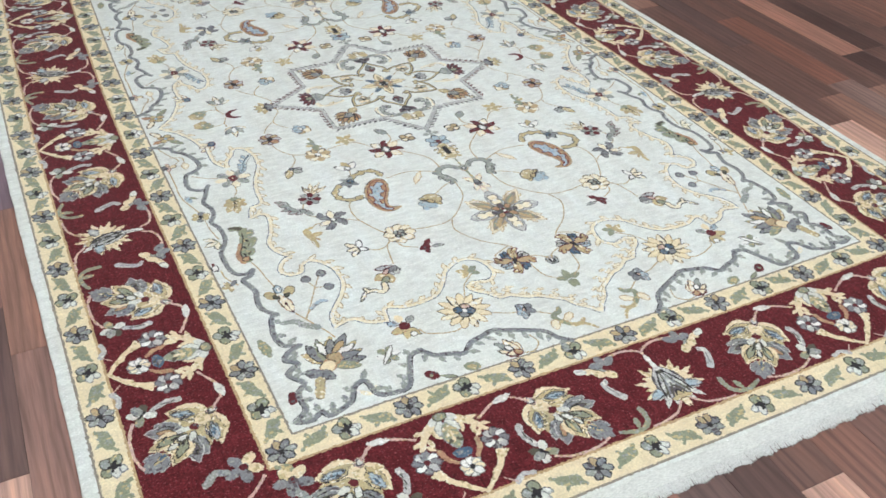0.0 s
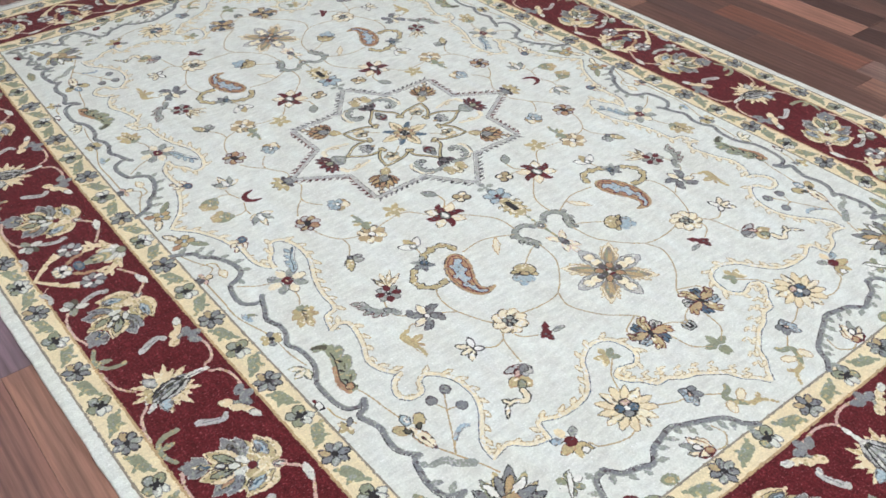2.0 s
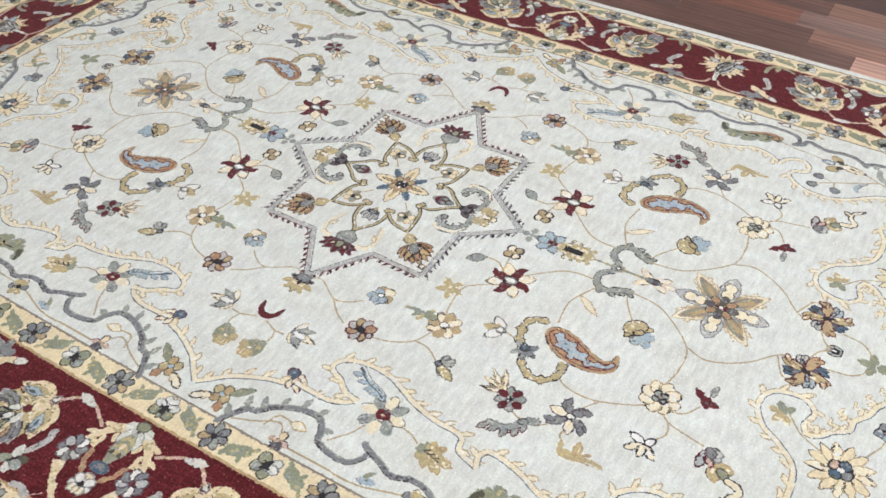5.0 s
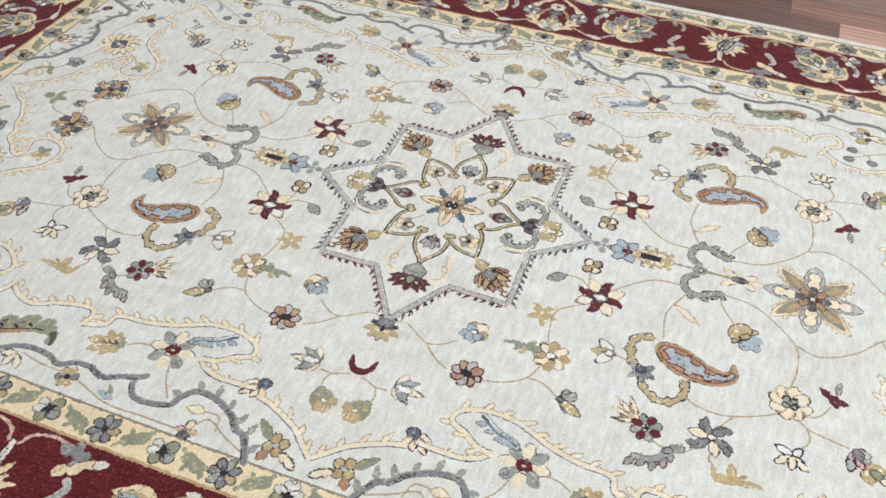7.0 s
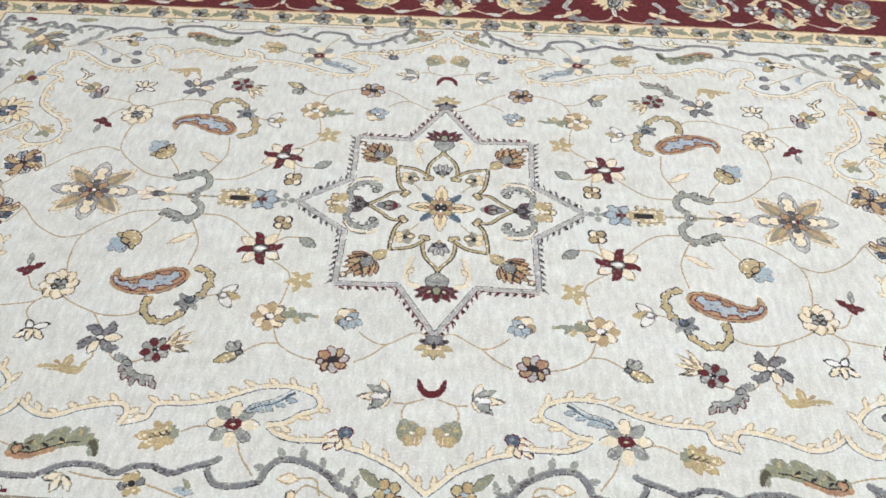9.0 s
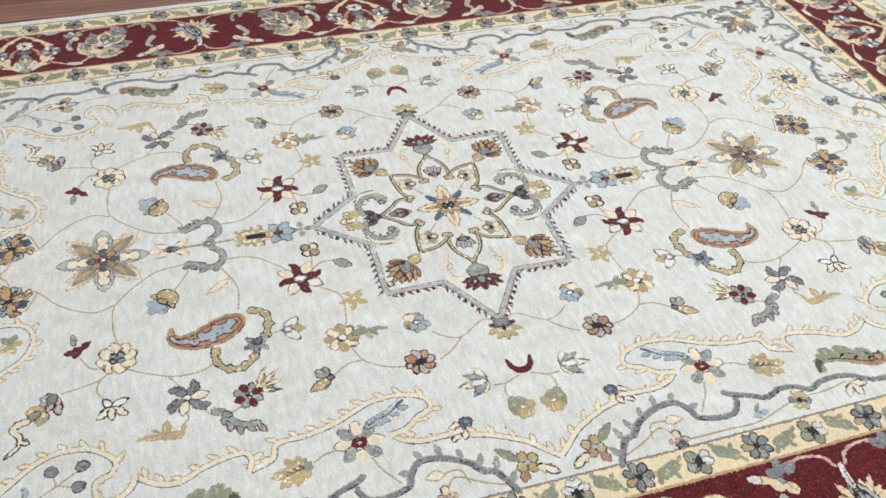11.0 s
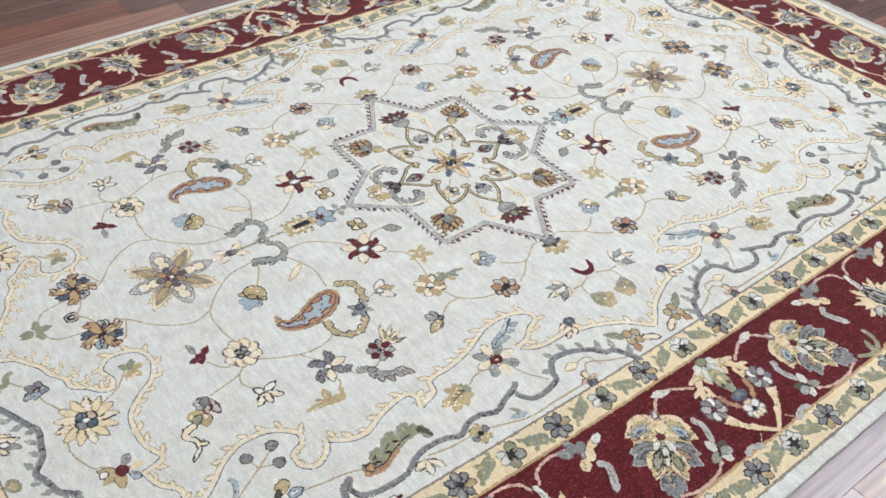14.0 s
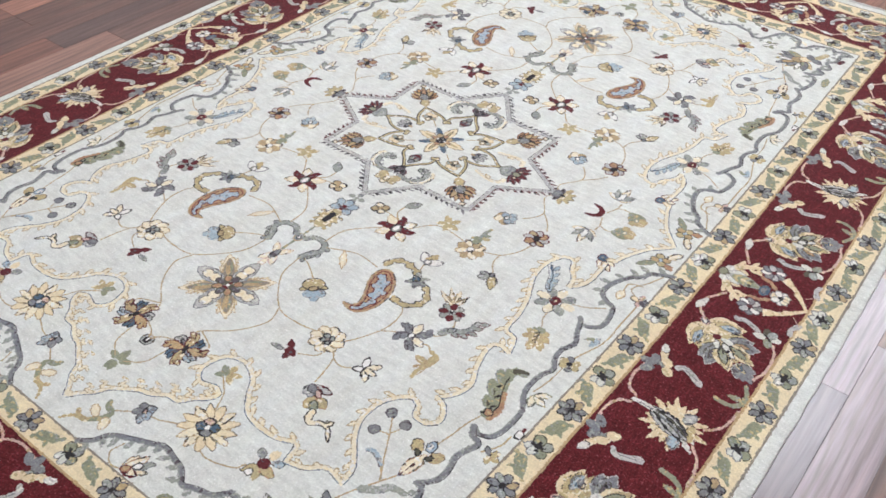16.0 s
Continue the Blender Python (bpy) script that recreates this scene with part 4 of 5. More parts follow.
for a, length in ((-2.85, 0.072), (-2.45, 0.082), (-2.05, 0.074), (2.95, 0.064)):
    leaf(0.654, 0.541, length, 0.0068, a, "pale", "tan", 0.8)
for k in range(4):
    a = 0.35 + k * PI / 2 + PI / 4
    oval(0.674 + math.cos(a) * 0.022, 0.553 + math.sin(a) * 0.022, 0.015, 0.011, a, "ash", "mauve")
for k in range(4):
    a = 0.35 + k * PI / 2
    oval(0.674 + math.cos(a) * 0.024, 0.553 + math.sin(a) * 0.024, 0.015, 0.012, a, "claret")
oval(0.674, 0.553, 0.008, 0.007, 0, "dark")
begin("paisley", "field", "rust-edged paisley with a pale blue heart")
body = smooth([(0.676, 0.312), (0.704, 0.326), (0.740, 0.343), (0.782, 0.354), (0.820, 0.350), (0.839, 0.330), (0.838, 0.300)])
stations = np.linspace(0, 1, len(body))
wide = np.interp(stations, (0, 0.08, 0.20, 0.38, 0.58, 0.78, 0.90, 1), (0.028, 0.036, 0.041, 0.037, 0.027, 0.018, 0.010, 0.004))
for grow, stop, dye in ((0.0015, 1.0, "tan"), (-0.0030, 0.97, "rust"), (-0.0085, 0.88, "claret"), (-0.0112, 0.87, "rust")):
    for k in range(0, int(len(body) * stop), 2):
        w = max(wide[k] + grow, 0.002)
        oval(body[k, 0], body[k, 1], w / SLIM_A, w / SLIM_B, 0, dye)
for dye, grow in (("claret", 0.0034), ("sky", 0.0)):
    for k in range(0, int(len(body) * 0.86), 2):
        w = max(wide[k] - 0.026, 0.0045) + grow
        oval(body[k, 0], body[k, 1], w / SLIM_A, w / SLIM_B, 0, dye)
    for i, k in enumerate(range(4, int(len(body) * 0.74), 13)):
        nx, ny = sides(body)[1][k] * (1 if i % 2 else -1) * max(wide[k] - 0.021, 0.003)
        oval(body[k, 0] + nx * 0.8, body[k, 1] + ny * 0.95, 0.0100 + grow, 0.0085 + grow, 0, dye)
begin("scroll", "field", "ochre scalloped ring below the paisley")
ring = smooth([(0.638, 0.284), (0.606, 0.288), (0.590, 0.322), (0.601, 0.368), (0.625, 0.404), (0.648, 0.446), (0.685, 0.467), (0.721, 0.456), (0.740, 0.418), (0.728, 0.390)])
trace(ring + sides(ring)[1] * 0.0078, 0.6 * G, "dark")
trace(ring - sides(ring)[1] * 0.0078, 0.6 * G, "dark")
for k in range(8, len(ring), 22):
    oval(ring[k, 0], ring[k, 1], 0.0145, 0.0105, 0.3 * k, "ochre", "dark")
trace(ring, 0.0060, "ochre")
for k in range(18, len(ring) - 14, 44):
    trace(ring[k:k + 12], 0.5 * G, "tan")
begin("flower", "field")
for a in (0.35, 1.35, 2.4, 3.7, -0.7):
    leaf(0.630, 0.398, 0.040, 0.0120, a, "slate" if a < 2 else "ash", "", 0.7)
oval(0.628, 0.392, 0.012, 0.011, 0, "teal", "dark")
begin("flower", "field", "pinwheel flower in ochre and blue", (0.006, 0.020))
oval(1.243, 0.085, 0.040, 0.038, 0, "mauve")
for k in (1, 3, 5, 7, 0, 2, 4, 6):
    a = 0.25 + k * PI / 4
    ca, sa = math.cos(a), math.sin(a)
    dye = ("ochre", "sky", "tan", "teal", "ochre", "mist", "gold", "teal")[k]
    rim_dye = "claret" if k % 2 == 0 else "dark"
    reach = 0.060 if k % 2 == 0 else 0.050
    leaf(1.243 + 0.006 * ca, 0.085 + 0.006 * sa, reach, 0.0150, a, dye, rim_dye, 0.6)
    leaf(1.243 + (reach - 0.016) * ca, 0.085 + (reach - 0.016) * sa, 0.026, 0.0075, a + 0.85, dye, rim_dye, 0.7)
    leaf(1.243 + 0.014 * ca, 0.085 + 0.014 * sa, reach * 0.7, 0.0040, a, "mauve" if k % 2 else "gold", "")
leaf(1.223, 0.078, 0.046, 0.0075, 0.4, "dark")
begin("leaf", "field")
for a in (0.9, 2.0, 3.2, -0.9, -2.0):
    leaf(1.238, 0.262, 0.040, 0.012, a, "ochre" if a > 0 else "sage")
begin("flower", "field", "large cream sun-shaped flower with a blue centre", (-0.006, 0.005))
for k in range(13):
    leaf(1.400, 0.350, 0.080, 0.0135, k * 2 * PI / 13, "cream" if k % 3 else "pale", "tan", 0.55)
blossom(1.400, 0.350, 0.033, 4, ("slate", "teal", "rose", "teal"), 0.5, "white", "dark", fat=0.5)
begin("flower", "field", "slate and ochre hanging flower with a curled tail")
leaf(1.150, 0.486, 0.044, 0.0150, 0.0, "ochre", "tan", 0.6)
leaf(1.146, 0.490, 0.044, 0.0150, 1.15, "ochre", "rust", 0.6)
leaf(1.160, 0.490, 0.036, 0.0110, 0.6, "sage", "moss", 0.6)
for a, length in ((1.75, 0.060), (1.15, 0.048), (0.55, 0.040), (0.1, 0.034)):
    leaf(1.126, 0.452, length, 0.0130, a, "mist" if a != 1.15 else "rose", "claret" if a > 0.8 else "slate", 0.6)
leaf(1.124, 0.448, 0.030, 0.0110, 0.9, "slate", "mauve", 0.6)
tail = smooth([(1.192, 0.512), (1.214, 0.518), (1.218, 0.534), (1.204, 0.556), (1.210, 0.580), (1.234, 0.600)])
trace(tail, 0.0110, "dark", 0.0060)
leaf(1.208, 0.562, 0.030, 0.0085, 2.7, "pale", "moss")
trace(tail, 0.0085, "pale", 0.0038)
begin("flower", "field", "wine and ochre flower", (0.004, 0.020))
for a in (0.4, 1.4, -0.5):
    leaf(1.388, 0.512, 0.052, 0.015, a, "ochre", "rust" if a > 1 else "")
oval(1.380, 0.516, 0.018, 0.020, 0, "claret")
for a, dye in ((2.2, "sky"), (3.1, "cream"), (4.1, "ash")):
    oval(1.378 + math.cos(a) * 0.032, 0.518 + math.sin(a) * 0.032, 0.018, 0.014, a, dye)
oval(1.420, 0.506, 0.010, 0.009, 0, "white", "moss")
begin("flower", "field", "slate-blue spread flower")
for a, length in ((-2.05, 0.030), (2.65, 0.030), (-0.85, 0.034), (0.40, 0.042), (1.05, 0.032)):
    leaf(1.460, 0.198, length, 0.0125, a, "slate" if a < 0 else "sky", "mauve" if length > 0.031 else "dark", 0.65)
oval(1.460, 0.199, 0.007, 0.006, 0, "rose", "dark")
begin("leaf", "field", "sage and cream leaf spray")
line([(1.510, 0.112), (1.520, 0.138), (1.546, 0.132), (1.574, 0.106)], 0.0090, "sage", 0.0080)
line([(1.574, 0.106), (1.584, 0.072), (1.612, 0.050)], 0.0080, "ochre", 0.0040)
leaf(1.580, 0.080, 0.030, 0.0080, -2.4, "ochre", "", 0.7)
leaf(1.514, 0.116, 0.030, 0.0090, -2.6, "sage", "", 0.7)
oval(1.540, 0.100, 0.020, 0.012, 0.9, "pale", "tan")
oval(1.553, 0.150, 0.021, 0.012, 0.4, "pale", "tan")
begin("bud", "field", "rust bud")
for a, length, dye, rim_dye in ((PI - 0.05, 0.052, "pale", "rust"), (2.05, 0.066, "pale", "tan"), (2.45, 0.082, "ash", "slate"), (2.80, 0.072, "pale", "rust"), (1.75, 0.044, "pale", "claret")):
    leaf(1.613, 0.296, length, 0.0125, a, dye, rim_dye, 0.65)
oval(1.584, 0.320, 0.012, 0.009, -0.6, "white", "dark")
oval(1.608, 0.302, 0.010, 0.012, 0.5, "rust", "claret")
begin("flower", "field", "wine and grey outer flower", (0.007, -0.006))
for k in range(8):
    a = k * PI / 4
    oval(0.437 + math.cos(a) * 0.038, 0.748 + math.sin(a) * 0.038, 0.025, 0.017, a, "pale" if k % 2 == 0 else "ash")
oval(0.437, 0.748, 0.021, 0.018, 0, "claret")
oval(0.437, 0.748, 0.006, 0.005, 0, "rose")
begin("leaf", "field", "pale blue feathered leaf")
curve = smooth([(0.414, 0.702), (0.390, 0.690), (0.362, 0.682), (0.340, 0.668), (0.320, 0.654)])
barbs(curve, -1, 0.024, 0.026, 0.0060, "sky", 1.0, 0.003, "slate")
trace(curve + sides(curve)[1] * 0.0100, 0.55 * G, "slate")
trace(curve, 0.0090, "sky", 0.0040)
barbs(curve, -1, 0.024, 0.020, 0.0035, "sky", 1.0, 0.003)
trace(curve - sides(curve)[1] * 0.0015, 0.5 * G, "dark")
line([(0.334, 0.664), (0.318, 0.652)], 0.0050, "teal", 0.003)
begin("leaf", "field", "ochre oak-shaped leaf")
for a, length in ((0.15, 0.070), (0.65, 0.066), (1.3, 0.044), (-0.7, 0.046), (-1.5, 0.036), (2.2, 0.030)):
    leaf(0.588, 0.776, length, 0.0135, a, "ochre", "tan" if a > 0 else "", 0.7)
for a in (-2.0, 3.0, -2.7):
    leaf(0.584, 0.776, 0.028, 0.0115, a, "sage", "", 0.7)
for q in (0.0, 0.014, 0.028):
    line([(0.580 + q, 0.776 + 0.3 * q), (0.590 + q, 0.770 + 0.3 * q)], 0.7 * G, "dark")
line([(0.578, 0.777), (0.622, 0.788)], 0.55 * G, "moss")
begin("leaf", "field", "sage and rust feathered leaf")
curve = smooth([(0.736, 0.830), (0.744, 0.808), (0.784, 0.806), (0.828, 0.820), (0.872, 0.838), (0.912, 0.834)])
for x, y, length, w, a in ((0.892, 0.826, 0.044, 0.0150, -2.45), (0.858, 0.826, 0.076, 0.0190, -2.40), (0.806, 0.812, 0.060, 0.0165, -2.45), (0.770, 0.806, 0.030, 0.0100, -2.5)):
    leaf(x, y, length, w, a, "sage", "ash", 0.6)
    leaf(x, y, length * 0.6, 0.0035, a, "moss", "", 0.7)
trace(curve, 0.0125, "sage", 0.0145)
trace(curve[60:] + np.array((0.006, 0.012)), 0.0065, "rust", 0.0085)
trace(curve[30:] + np.array((0.002, 0.004)), 0.7 * G, "dark")
barbs(curve[40:], -1, 0.034, 0.020, 0.0040, "dark", 1.0)
line([(0.730, 0.836), (0.734, 0.820), (0.744, 0.810)], 0.0050, "moss", 0.009)
oval(0.904, 0.834, 0.012, 0.010, 0.3, "rust", "dark")
# ---- field: outer flowers towards the border ----
begin("flower", "field", "ochre flower with a blue heart")
blossom(0.082, 0.884, 0.032, 4, ("ochre", "gold"), 0.5, "sky", "moss", fat=0.45)
leaf(0.066, 0.896, 0.062, 0.012, 2.6, "pale", "tan")
leaf(0.098, 0.876, 0.066, 0.014, -0.7, "sage", "", 0.6)
leaf(0.090, 0.900, 0.040, 0.014, 1.1, "rust")
begin("bud", "field")
for a in (0.3, 1.2, 2.0, 2.9):
    leaf(0.286, 0.916, 0.034, 0.010, a, "mauve" if 1 < a < 2.5 else "rose", "")
oval(0.286, 0.906, 0.009, 0.012, 0, "cream", "gold")
begin("leaf", "field")
leaf(0.276, 0.866, 0.045, 0.012, 0.05, "pale", "tan")
begin("flower", "field", "small blue and ochre flower")
blossom(0.628, 0.898, 0.034, 6, ("slate", "ochre", "ochre"), 0.3, "dark", fat=0.42)
begin("leaf", "field")
leaf(0.490, 0.912, 0.050, 0.013, -0.2, "sky")
leaf(0.500, 0.906, 0.040, 0.008, -0.9, "sage")
begin("bud", "field")
for a in (0.2, 1.2, 2.2):
    leaf(0.780, 0.888, 0.044, 0.010, a, "pale", "sage")
begin("flower", "field")
for a in (0.2, 1.5, 2.6):
    leaf(1.012, 0.912, 0.030, 0.0110, a, "ochre", "", 0.7)
leaf(1.014, 0.912, 0.034, 0.0100, -2.4, "slate", "", 0.7)
begin("bud", "field", "yellow and cream lily with dark throats")
leaf(1.202, 0.789, 0.098, 0.0170, 3.00, "pale", "rust", 0.9)
line([(1.200, 0.790), (1.150, 0.797)], 0.5 * G, "claret")
oval(1.102, 0.770, 0.021, 0.016, 0.6, "ochre", "tan")
oval(1.104, 0.824, 0.021, 0.014, -0.6, "ochre", "tan")
oval(1.118, 0.780, 0.010, 0.006, 0.8, "moss", "dark")
oval(1.116, 0.812, 0.011, 0.006, -0.5, "moss", "dark")
oval(1.084, 0.797, 0.018, 0.012, 0.1, "sky", "dark")
oval(1.084, 0.797, 0.010, 0.006, 0.1, "white")
for x, y in ((1.064, 0.660), (1.132, 0.660), (1.073, 0.710)):
    begin("berry", "field")
    oval(x, y, 0.015, 0.014, 0, "slate", "mauve")
begin("leaf", "field")
line([(1.190, 0.688), (1.184, 0.704), (1.192, 0.722), (1.204, 0.738)], 0.0050, "sky", 0.0070)
line([(1.196, 0.688), (1.192, 0.706), (1.200, 0.724), (1.212, 0.742)], 0.6 * G, "slate")
begin("bud", "field")
oval(0.912, 0.930, 0.016, 0.009, 0.1, "white", "dark")
oval(0.893, 0.931, 0.008, 0.006, 0, "claret")
begin("leaf", "field", "grey-green leaf")
line([(1.232, 0.830), (1.240, 0.798), (1.262, 0.784), (1.286, 0.752)], 0.009, "ash", 0.012)
begin("leaf", "field")
leaf(1.270, 0.912, 0.085, 0.018, -0.1, "sage", "", 0.6)
begin("bud", "field")
oval(1.516, 0.902, 0.026, 0.015, 0.3, "claret")
begin("palmette", "field", "large many-coloured corner palmette")
for k in range(9):
    a = -2.45 + (k - 4) * 0.34
    leaf(1.440, 0.776, 0.132 - 0.010 * abs(k - 4), 0.019, a, ("ochre", "slate", "sage")[k % 3], "dark" if k % 3 == 1 else "")
for k in range(5):
    a = -2.45 + (k - 2) * 0.46
    leaf(1.424, 0.760, 0.080, 0.014, a, ("white", "slate", "gold")[k % 3], "dark")
oval(1.424, 0.758, 0.026, 0.022, 0.8, "tan", "rust")
oval(1.446, 0.782, 0.024, 0.022, 0.8, "cream", "rust")
oval(1.474, 0.794, 0.024, 0.016, -0.5, "slate", "mauve")
oval(1.456, 0.822, 0.024, 0.016, 2.0, "slate", "mauve")
line([(1.486, 0.818), (1.538, 0.838)], 0.013, "ochre", 0.012)
begin("flower", "field", "sage flower")
blossom(1.472, 0.624, 0.040, 6, ("sage", "white", "sage"), 0.5, "rose", fat=0.34)
leaf(1.440, 0.600, 0.085, 0.006, 0.65, "white", "moss")
begin("bud", "field", "", (0.009, 0.025))
oval(1.582, 0.528, 0.016, 0.024, 0.8, "claret")
oval(1.584, 0.530, 0.006, 0.006, 0, "sage")
leaf(1.594, 0.510, 0.050, 0.009, -1.1, "sage")
begin("leaf", "field")
oval(1.606, 0.442, 0.018, 0.026, 0.3, "sage")
oval(1.606, 0.442, 0.009, 0.015, 0.3, "ochre")
begin("leaf", "field")
line([(1.560, 0.752), (1.585, 0.720), (1.570, 0.700)], 0.006, "pale")

# ---- field: scrolls and the outer ribbon ----
scroll([(0.0, 0.888), (0.030, 0.862), (0.068, 0.830), (0.138, 0.797), (0.184, 0.784)], -1)
scroll([(0.205, 0.768), (0.243, 0.771), (0.300, 0.772), (0.342, 0.760), (0.364, 0.742)], -1, tooth=0.012)
scroll([(0.364, 0.740), (0.326, 0.731), (0.295, 0.708), (0.258, 0.690), (0.264, 0.658), (0.316, 0.637), (0.387, 0.638), (0.437, 0.656), (0.486, 0.677), (0.553, 0.694), (0.628, 0.702), (0.646, 0.738), (0.700, 0.757)], -1)
scroll([(0.700, 0.756), (0.692, 0.726), (0.714, 0.706), (0.793, 0.722), (0.854, 0.748), (0.905, 0.741), (0.950, 0.712)], -1)
scroll([(0.950, 0.712), (0.960, 0.738), (1.001, 0.762), (1.033, 0.745), (1.034, 0.710), (1.002, 0.695)], -1, tooth=0.010)
scroll([(0.998, 0.690), (0.991, 0.668), (1.011, 0.642), (1.056, 0.617), (1.123, 0.615), (1.177, 0.638), (1.225, 0.676), (1.260, 0.700), (1.308, 0.708)], -1)
scroll([(1.304, 0.704), (1.296, 0.655), (1.330, 0.615), (1.344, 0.570)], -1, tooth=0.020)
scroll([(1.344, 0.570), (1.290, 0.552), (1.310, 0.495), (1.302, 0.405), (1.253, 0.353), (1.206, 0.319), (1.180, 0.262), (1.200, 0.208), (1.265, 0.192), (1.302, 0.222), (1.290, 0.270)], -1)
scroll([(1.290, 0.270), (1.302, 0.294), (1.330, 0.284), (1.352, 0.258), (1.384, 0.234), (1.388, 0.200), (1.412, 0.166), (1.424, 0.130), (1.448, 0.096), (1.470, 0.066), (1.504, 0.048), (1.530, 0.022), (1.558, 0.002)], -1, tooth=0.020)
begin("scroll", "field", "small cream curls along the stepped scroll")
for x, y, a in ((1.318, 0.262, 2.6), (1.356, 0.236, 3.0), (1.368, 0.196, 3.3), (1.396, 0.156, 2.9), (1.414, 0.118, 3.3), (1.440, 0.078, 2.9), (1.478, 0.048, 3.4), (1.512, 0.026, 3.0)):
    curl = smooth([(x + 0.016 * math.cos(a - 1.2), y + 0.016 * math.sin(a - 1.2)), (x, y), (x + 0.016 * math.cos(a), y + 0.016 * math.sin(a)), (x + 0.022 * math.cos(a + 0.9), y + 0.022 * math.sin(a + 0.9))])
    trace(curl, 0.0066, "stem", 0.0040)
    trace(curl, 0.0046, "pale", 0.0022)
ribbon([(0.124, 0.946), (0.146, 0.908), (0.161, 0.887), (0.185, 0.880), (0.215, 0.850), (0.268, 0.826), (0.319, 0.821), (0.346, 0.844), (0.359, 0.876)], -1, 0.012, 0.045)
ribbon([(0.359, 0.876), (0.390, 0.886), (0.425, 0.890), (0.455, 0.884), (0.476, 0.850), (0.454, 0.828)], -1)
ribbon([(0.454, 0.828), (0.484, 0.842), (0.514, 0.852), (0.554, 0.868), (0.596, 0.854), (0.637, 0.858), (0.672, 0.875), (0.710, 0.862), (0.762, 0.859), (0.800, 0.868), (0.847, 0.892), (0.916, 0.894), (0.958, 0.884), (0.974, 0.858), (0.962, 0.832)], -1)
ribbon([(0.962, 0.832), (0.990, 0.848), (1.004, 0.872), (1.062, 0.855), (1.110, 0.864), (1.150, 0.862), (1.190, 0.834)], -1, 0.012)
ribbon([(1.190, 0.834), (1.200, 0.852), (1.265, 0.868), (1.316, 0.860), (1.337, 0.820)], -1, 0.012, 0.060)
ribbon([(1.337, 0.820), (1.352, 0.856), (1.376, 0.874), (1.402, 0.848), (1.431, 0.884), (1.477, 0.858), (1.510, 0.884), (1.569, 0.886), (1.596, 0.922)], -1, 0.012, 0.050)
ribbon([(1.596, 0.922), (1.606, 0.886), (1.590, 0.853), (1.610, 0.838), (1.600, 0.800), (1.584, 0.772), (1.543, 0.748), (1.536, 0.716), (1.592, 0.704), (1.606, 0.670), (1.604, 0.626), (1.553, 0.599), (1.501, 0.574), (1.492, 0.541)], -1, 0.012, 0.046)
ribbon([(1.492, 0.541), (1.526, 0.514), (1.540, 0.470), (1.552, 0.436), (1.524, 0.402), (1.512, 0.360), (1.504, 0.323), (1.523, 0.282), (1.540, 0.244), (1.568, 0.194), (1.606, 0.174), (1.630, 0.146)], 1, 0.012, 0.040)

# ---- thin dark outlines, broken as the weaver left them ----
plain_names = {"flower", "bud", "palmette", "paisley", "berry"}
drawn = np.array([k >= GROUNDS and PIECES[k][0] in plain_names for k in range(len(PIECES))])[piece]
on_border = np.array([PIECES[k][1] != "field" for k in range(len(PIECES))])[piece]
rim, seam = np.zeros(piece.shape, bool), np.zeros(piece.shape, bool)
for axis in (0, 1):
    for step in (-1, 1):
        near_piece, near_colour = np.roll(piece, step, axis), np.roll(colour, step, axis)
        edge_row = (0 if step > 0 else -1, slice(None)) if axis == 0 else (slice(None), 0 if step > 0 else -1)
        near_piece[edge_row], near_colour[edge_row] = piece[edge_row], colour[edge_row]
        rim |= near_piece != piece
        seam |= near_colour < colour
strand = 0.6 * blotches(5) + 0.6 * blotches(9)
shade = np.where(blotches(14) > -0.3, CODE["dark"], np.where(blotches(11) > 0, CODE["moss"], CODE["mauve"]))
deep = np.isin(colour, [CODE[q] for q in ("dark", "claret", "teal", "wine", "mauve", "moss")])
mark = drawn & ~deep & ~on_border & ((rim & (strand > 0.0)) | (~rim & seam & (strand > 0.25)))
mark |= drawn & ~deep & on_border & ~rim & seam & (strand > 0.02)
colour[mark] = shade[mark]

# ---- each dye varies from knot to knot, as hand-spun yarn does ----
NEIGHBOUR = {"slate": ("ash", "mauve"), "ash": ("mist", "slate"), "sage": ("ash", "ochre"), "ochre": ("tan", "pale"), "tan": ("ochre", "gold"), "gold": ("tan", "ochre"),
             "pale": ("cream", "white"), "buff": ("pale", "ochre"), "chalk": ("mist", "white"), "sky": ("mist", "slate"), "rust": ("tan", "gold"), "claret": ("wine", "mauve"),
             "mist": ("ash", "chalk"), "rose": ("buff", "tan"), "stem": ("gold", "ochre"), "teal": ("slate", "moss"), "mauve": ("slate", "dark")}
shift_a, shift_b = blotches(2) + 0.7 * blotches(5), blotches(3) + 0.7 * blotches(7)
worn = colour.copy()
for dye, (one, two) in NEIGHBOUR.items():
    here = (colour == CODE[dye]) & (piece >= GROUNDS)
    worn[here & (shift_a > 0.85)] = CODE[one]
    worn[here & (shift_b < -0.95)] = CODE[two]
colour = worn

# ---- weave the four quarters into meshes, one for each piece ----
SHIFT = len(PIECES)


def corner_copy(a, flip_x, flip_y):
    a = a[::-1] if flip_y else a
    return a[:, ::-1] if flip_x else a


